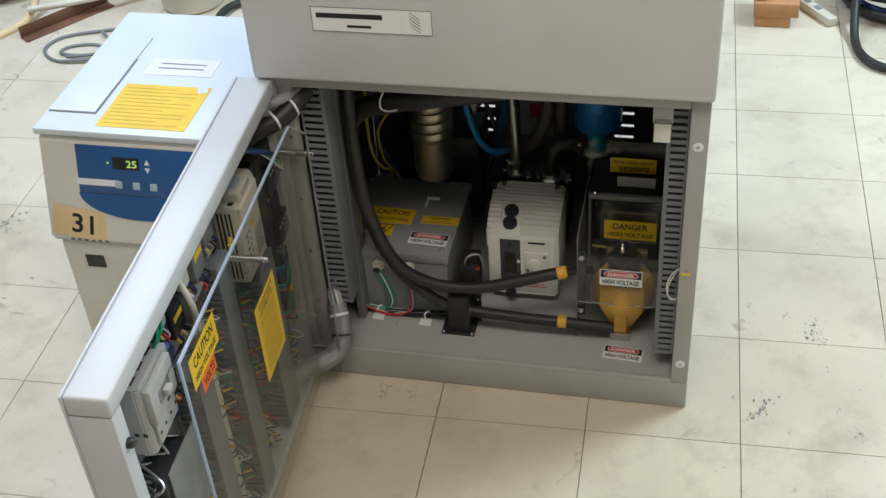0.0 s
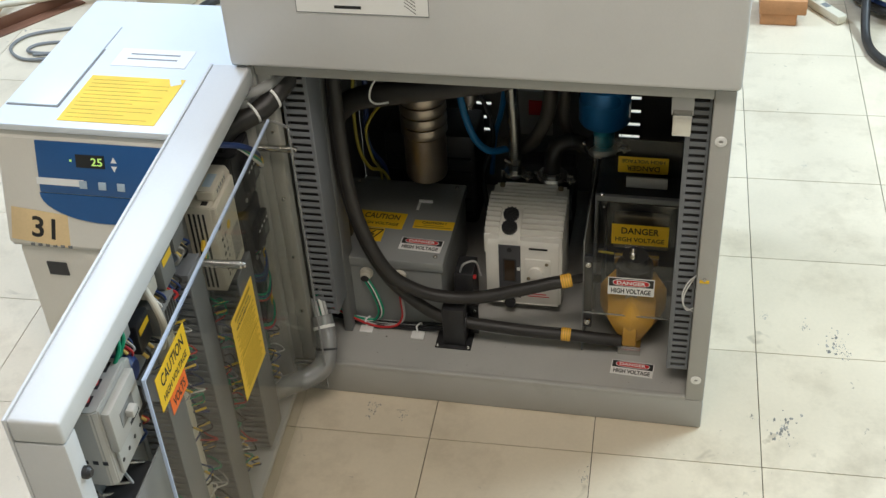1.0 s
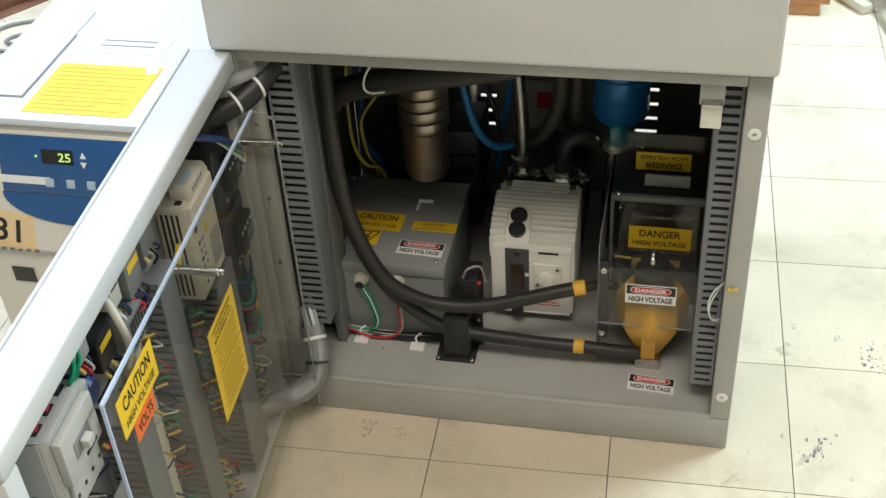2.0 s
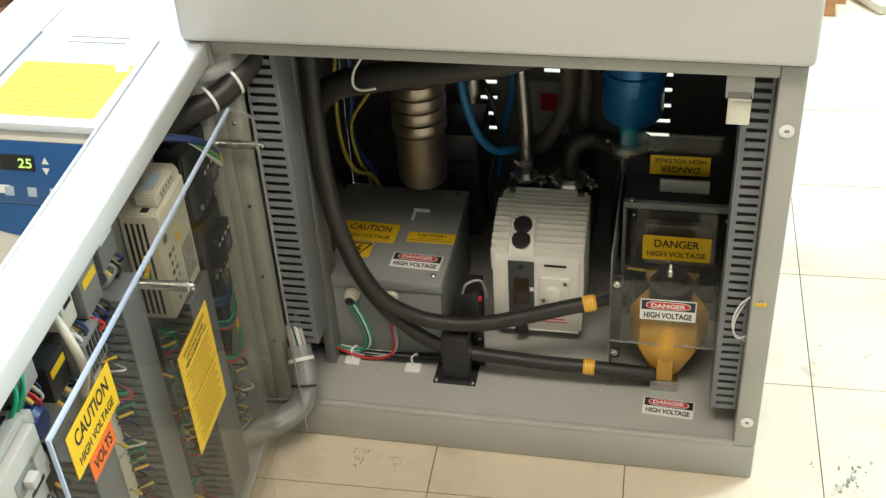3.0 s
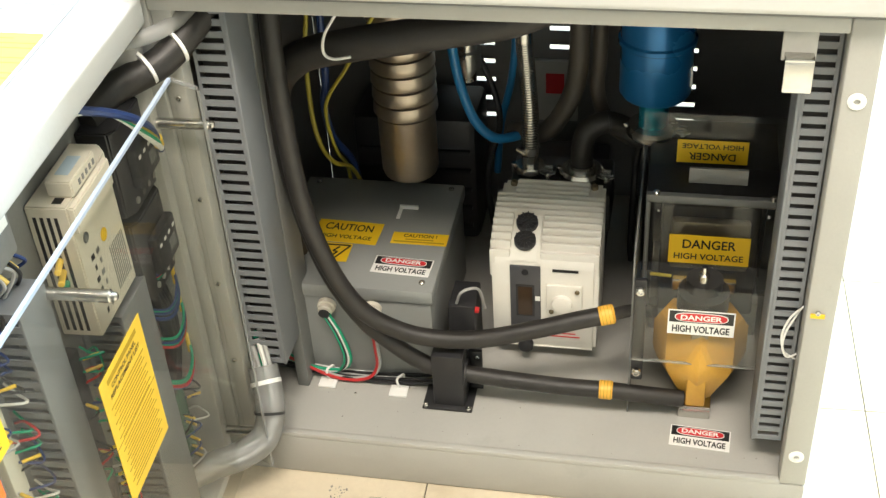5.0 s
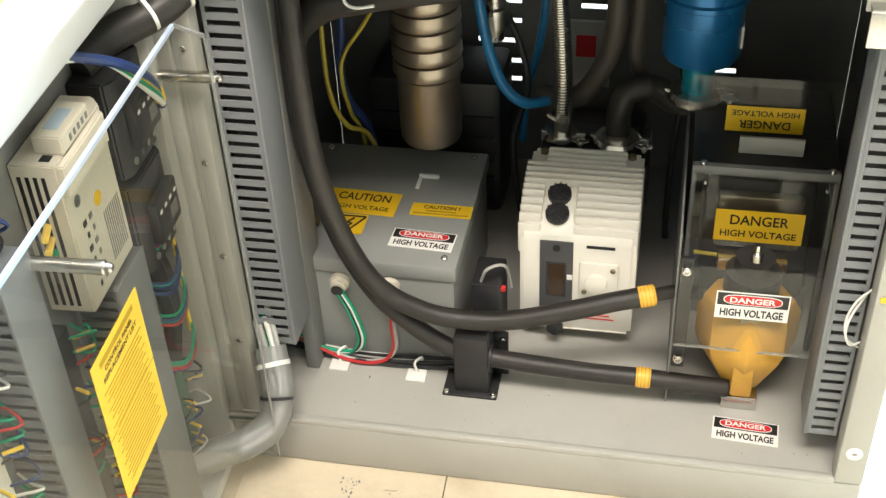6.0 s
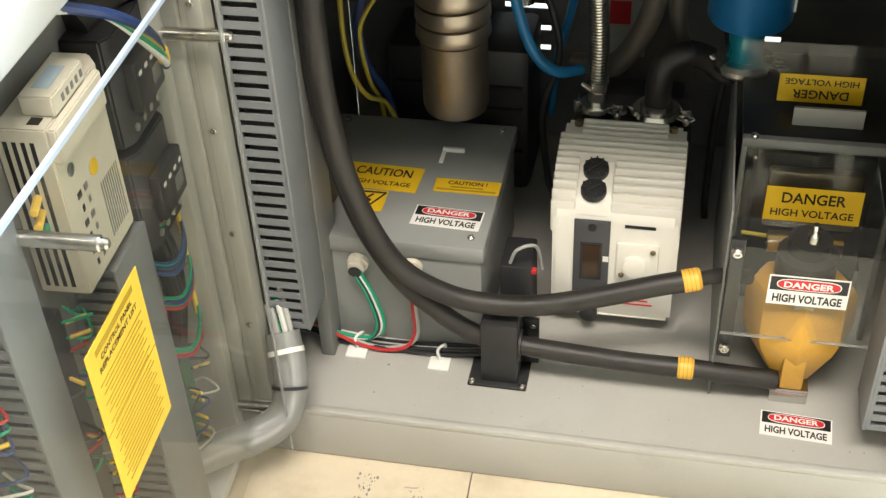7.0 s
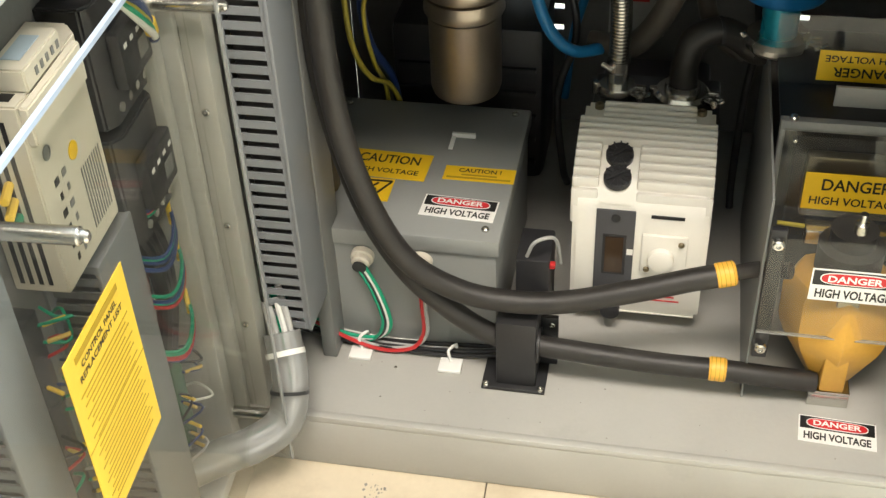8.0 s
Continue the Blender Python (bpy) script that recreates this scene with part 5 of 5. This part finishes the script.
part("duct", tube([(-2.7, 1.5, 0.075), (-2.5, 1.53, 0.075), (-2.35, 1.58, 0.075), (-2.24, 1.68, 0.075)], 0.07, n=20, ribs=0.005, rib_count=24), FOIL, fo)
run("loose_cable", [(-1.67, 1.42, 0.006), (-1.75, 1.47, 0.006), (-1.81, 1.42, 0.006), (-1.92, 1.38, 0.006), (-2.02, 1.33, 0.006), (-2.04, 1.25, 0.006), (-1.97, 1.19, 0.006), (-1.86, 1.2, 0.012), (-1.79, 1.25, 0.006), (-1.65, 1.33, 0.006), (-1.43, 1.44, 0.006)], 0.005, GREY_DARK, "grey mains cable lying in loops", "cable")
run("loose_cable", [(-1.84, 1.25, 0.005), (-1.91, 1.215, 0.014), (-1.98, 1.24, 0.005), (-1.965, 1.28, 0.005), (-1.89, 1.3, 0.005), (-1.835, 1.265, 0.005), (-1.87, 1.21, 0.02), (-1.94, 1.2, 0.016)], 0.005, GREY_DARK, "grey mains cable lying in loops", "cable")
run("loose_cable", [(-1.9, 1.37, 0.014), (-1.84, 1.33, 0.005), (-1.77, 1.34, 0.005), (-1.72, 1.4, 0.005), (-1.62, 1.39, 0.005), (-1.55, 1.47, 0.005), (-1.52, 1.58, 0.005)], 0.005, GREY_DARK, "grey mains cable lying in loops", "cable")
pl = thing("mains_plug", pose(-1.72, 1.46, 0), "black mains plug lying on the floor", "plug")
part("body", tube([(-1.755, 1.47, 0.012), (-1.73, 1.465, 0.013), (-1.7, 1.44, 0.011), (-1.68, 1.42, 0.007)], 0.011, n=10), BLACK, pl)
run("rubber_hose_floor", [(-1.47, 1.38, 0.016), (-1.52, 1.43, 0.016), (-1.545, 1.5, 0.016), (-1.52, 1.58, 0.016), (-1.42, 1.66, 0.016)], 0.013, RUBBER, "short black rubber hose on the floor", "hose")
run("cane", [(-2.24, 1.3, 0.01), (-2.19, 1.4, 0.012), (-2.17, 1.47, 0.05), (-2.16, 1.52, 0.14)], 0.012, TAPE, "bent tan pipe on the floor", "pipe")
run("white_conduit", [(-2.17, 1.42, 0.05), (-1.98, 1.52, 0.05), (-1.74, 1.72, 0.05)], 0.011, BUCKET, "cream conduit lying over the strip", "conduit")
coil = thing("hose_coil", pose(0.55, 1.78, 0), "coil of black rubber hoses on the floor", "hose coil")
for k in range(12):
    r, z = 0.12 + 0.016 * (k % 4), 0.015 + 0.026 * (k // 2)
    part("turn", tube([(0.56 + r * 1.15 * math.cos(a) + 0.012 * math.sin(3 * a + k), 1.8 + r * math.sin(a), z + 0.008 * math.sin(2 * a + k)) for a in (i * math.pi / 5 for i in range(11))], 0.0125, n=10), (RUBBER, RUBBER, BLUE_WIRE, RUBBER)[k % 4], coil)
part("loose_end", tube([(0.42, 1.8, 0.13), (0.405, 1.65, 0.08), (0.405, 1.53, 0.016), (0.43, 1.42, 0.016), (0.5, 1.37, 0.016), (0.64, 1.38, 0.016)], 0.0125, n=12), RUBBER, coil)
run("grey_cord", [(0.31, 1.84, 0.1), (0.35, 1.74, 0.08), (0.4, 1.66, 0.09), (0.5, 1.64, 0.1), (0.7, 1.66, 0.1)], 0.006, GREY_WIRE, "grey power cord over the hoses", "cord")
ps = thing("power_strip", pose(0.29, 1.7, 0), "cream power strip leaning by the hoses", "power strip")
b = bx(-0.11, 0.11, -0.016, 0.016, 0, 0.026, 0.005)
b.transform(pose(0.285, 1.72, 0.002, 0, 0, -55))
part("body", b, BUCKET, ps)
for k in range(3):
    b = bx(-0.08 + k * 0.05, -0.055 + k * 0.05, -0.009, 0.009, 0.0262, 0.027)
    b.transform(pose(0.285, 1.72, 0.002, 0, 0, -55))
    part("socket", b, GREY_DARK, ps)
for x, y, s in ((0.258, 0.275, 0.035), (0.272, 0.25, 0.02), (0.338, -0.022, 0.016), (0.15, 0.018, 0.035), (0.12, 0.334, 0.012), (0.2, 0.315, 0.012), (0.094, 0.043, 0.01), (-0.62, -0.035, 0.02), (-0.56, -0.05, 0.012), (-0.2, -0.15, 0.012), (0.22, 0.9, 0.012), (-1.72, 0.4, 0.05)):
    b = bmesh.new()
    r = random.Random(int(x * 1000))
    for k in range(42):
        cx, cy = x + r.gauss(0, s * 0.35), y + r.gauss(0, s * 0.6)
        q = s * r.choice((0.02, 0.03, 0.05, 0.09))
        vs = [b.verts.new((cx + q * r.uniform(0.3, 1.3) * math.cos(a), cy + q * r.uniform(0.4, 2.2) * math.sin(a), 0.0004)) for a in (i * math.pi / 4 for i in range(8))]
        b.faces.new(vs)
    solid("floor_scuff", b, SCUFF, "dark scuff mark on the vinyl floor", "scuff", "stuff")

# ---- floor tiles ----
TS = 0.3048
tile_bm = bx(-TS / 2 + 0.0009, TS / 2 - 0.0009, -TS / 2 + 0.0009, TS / 2 - 0.0009, -0.0034, 0.0)
tile_me = mesh_of("floor_tile", tile_bm, TILE, False)
floor = bpy.data.objects["floor"]
turn = pose(-0.193, -0.089, 0, 0, 0, 1.6)
count = 0
far_bm = bmesh.new()
for i, j in product(range(-15, 13), range(-15, 14)):
    m = turn @ pose((i + 0.5) * TS, (j + 0.5) * TS, 0)
    x, y = m.translation.xy
    if not (-4.34 < x < 3.34 and -4.34 < y < 3.74):
        continue
    if -2.9 < x < 1.7 and -1.1 < y < 2.6 and count < 300:
        ob = new("floor_tile", tile_me)
        ob.matrix_basis = m
        ob.parent = floor
        count += 1
    else:
        b = bx(-TS / 2 + 0.0009, TS / 2 - 0.0009, -TS / 2 + 0.0009, TS / 2 - 0.0009, -0.0034, 0.0)
        b.transform(m)
        join(far_bm, b)
ft = new("far_tiles", mesh_of("far_tiles", far_bm, TILE, False))
ft.parent = floor
tagged(ft, kind="stuff")
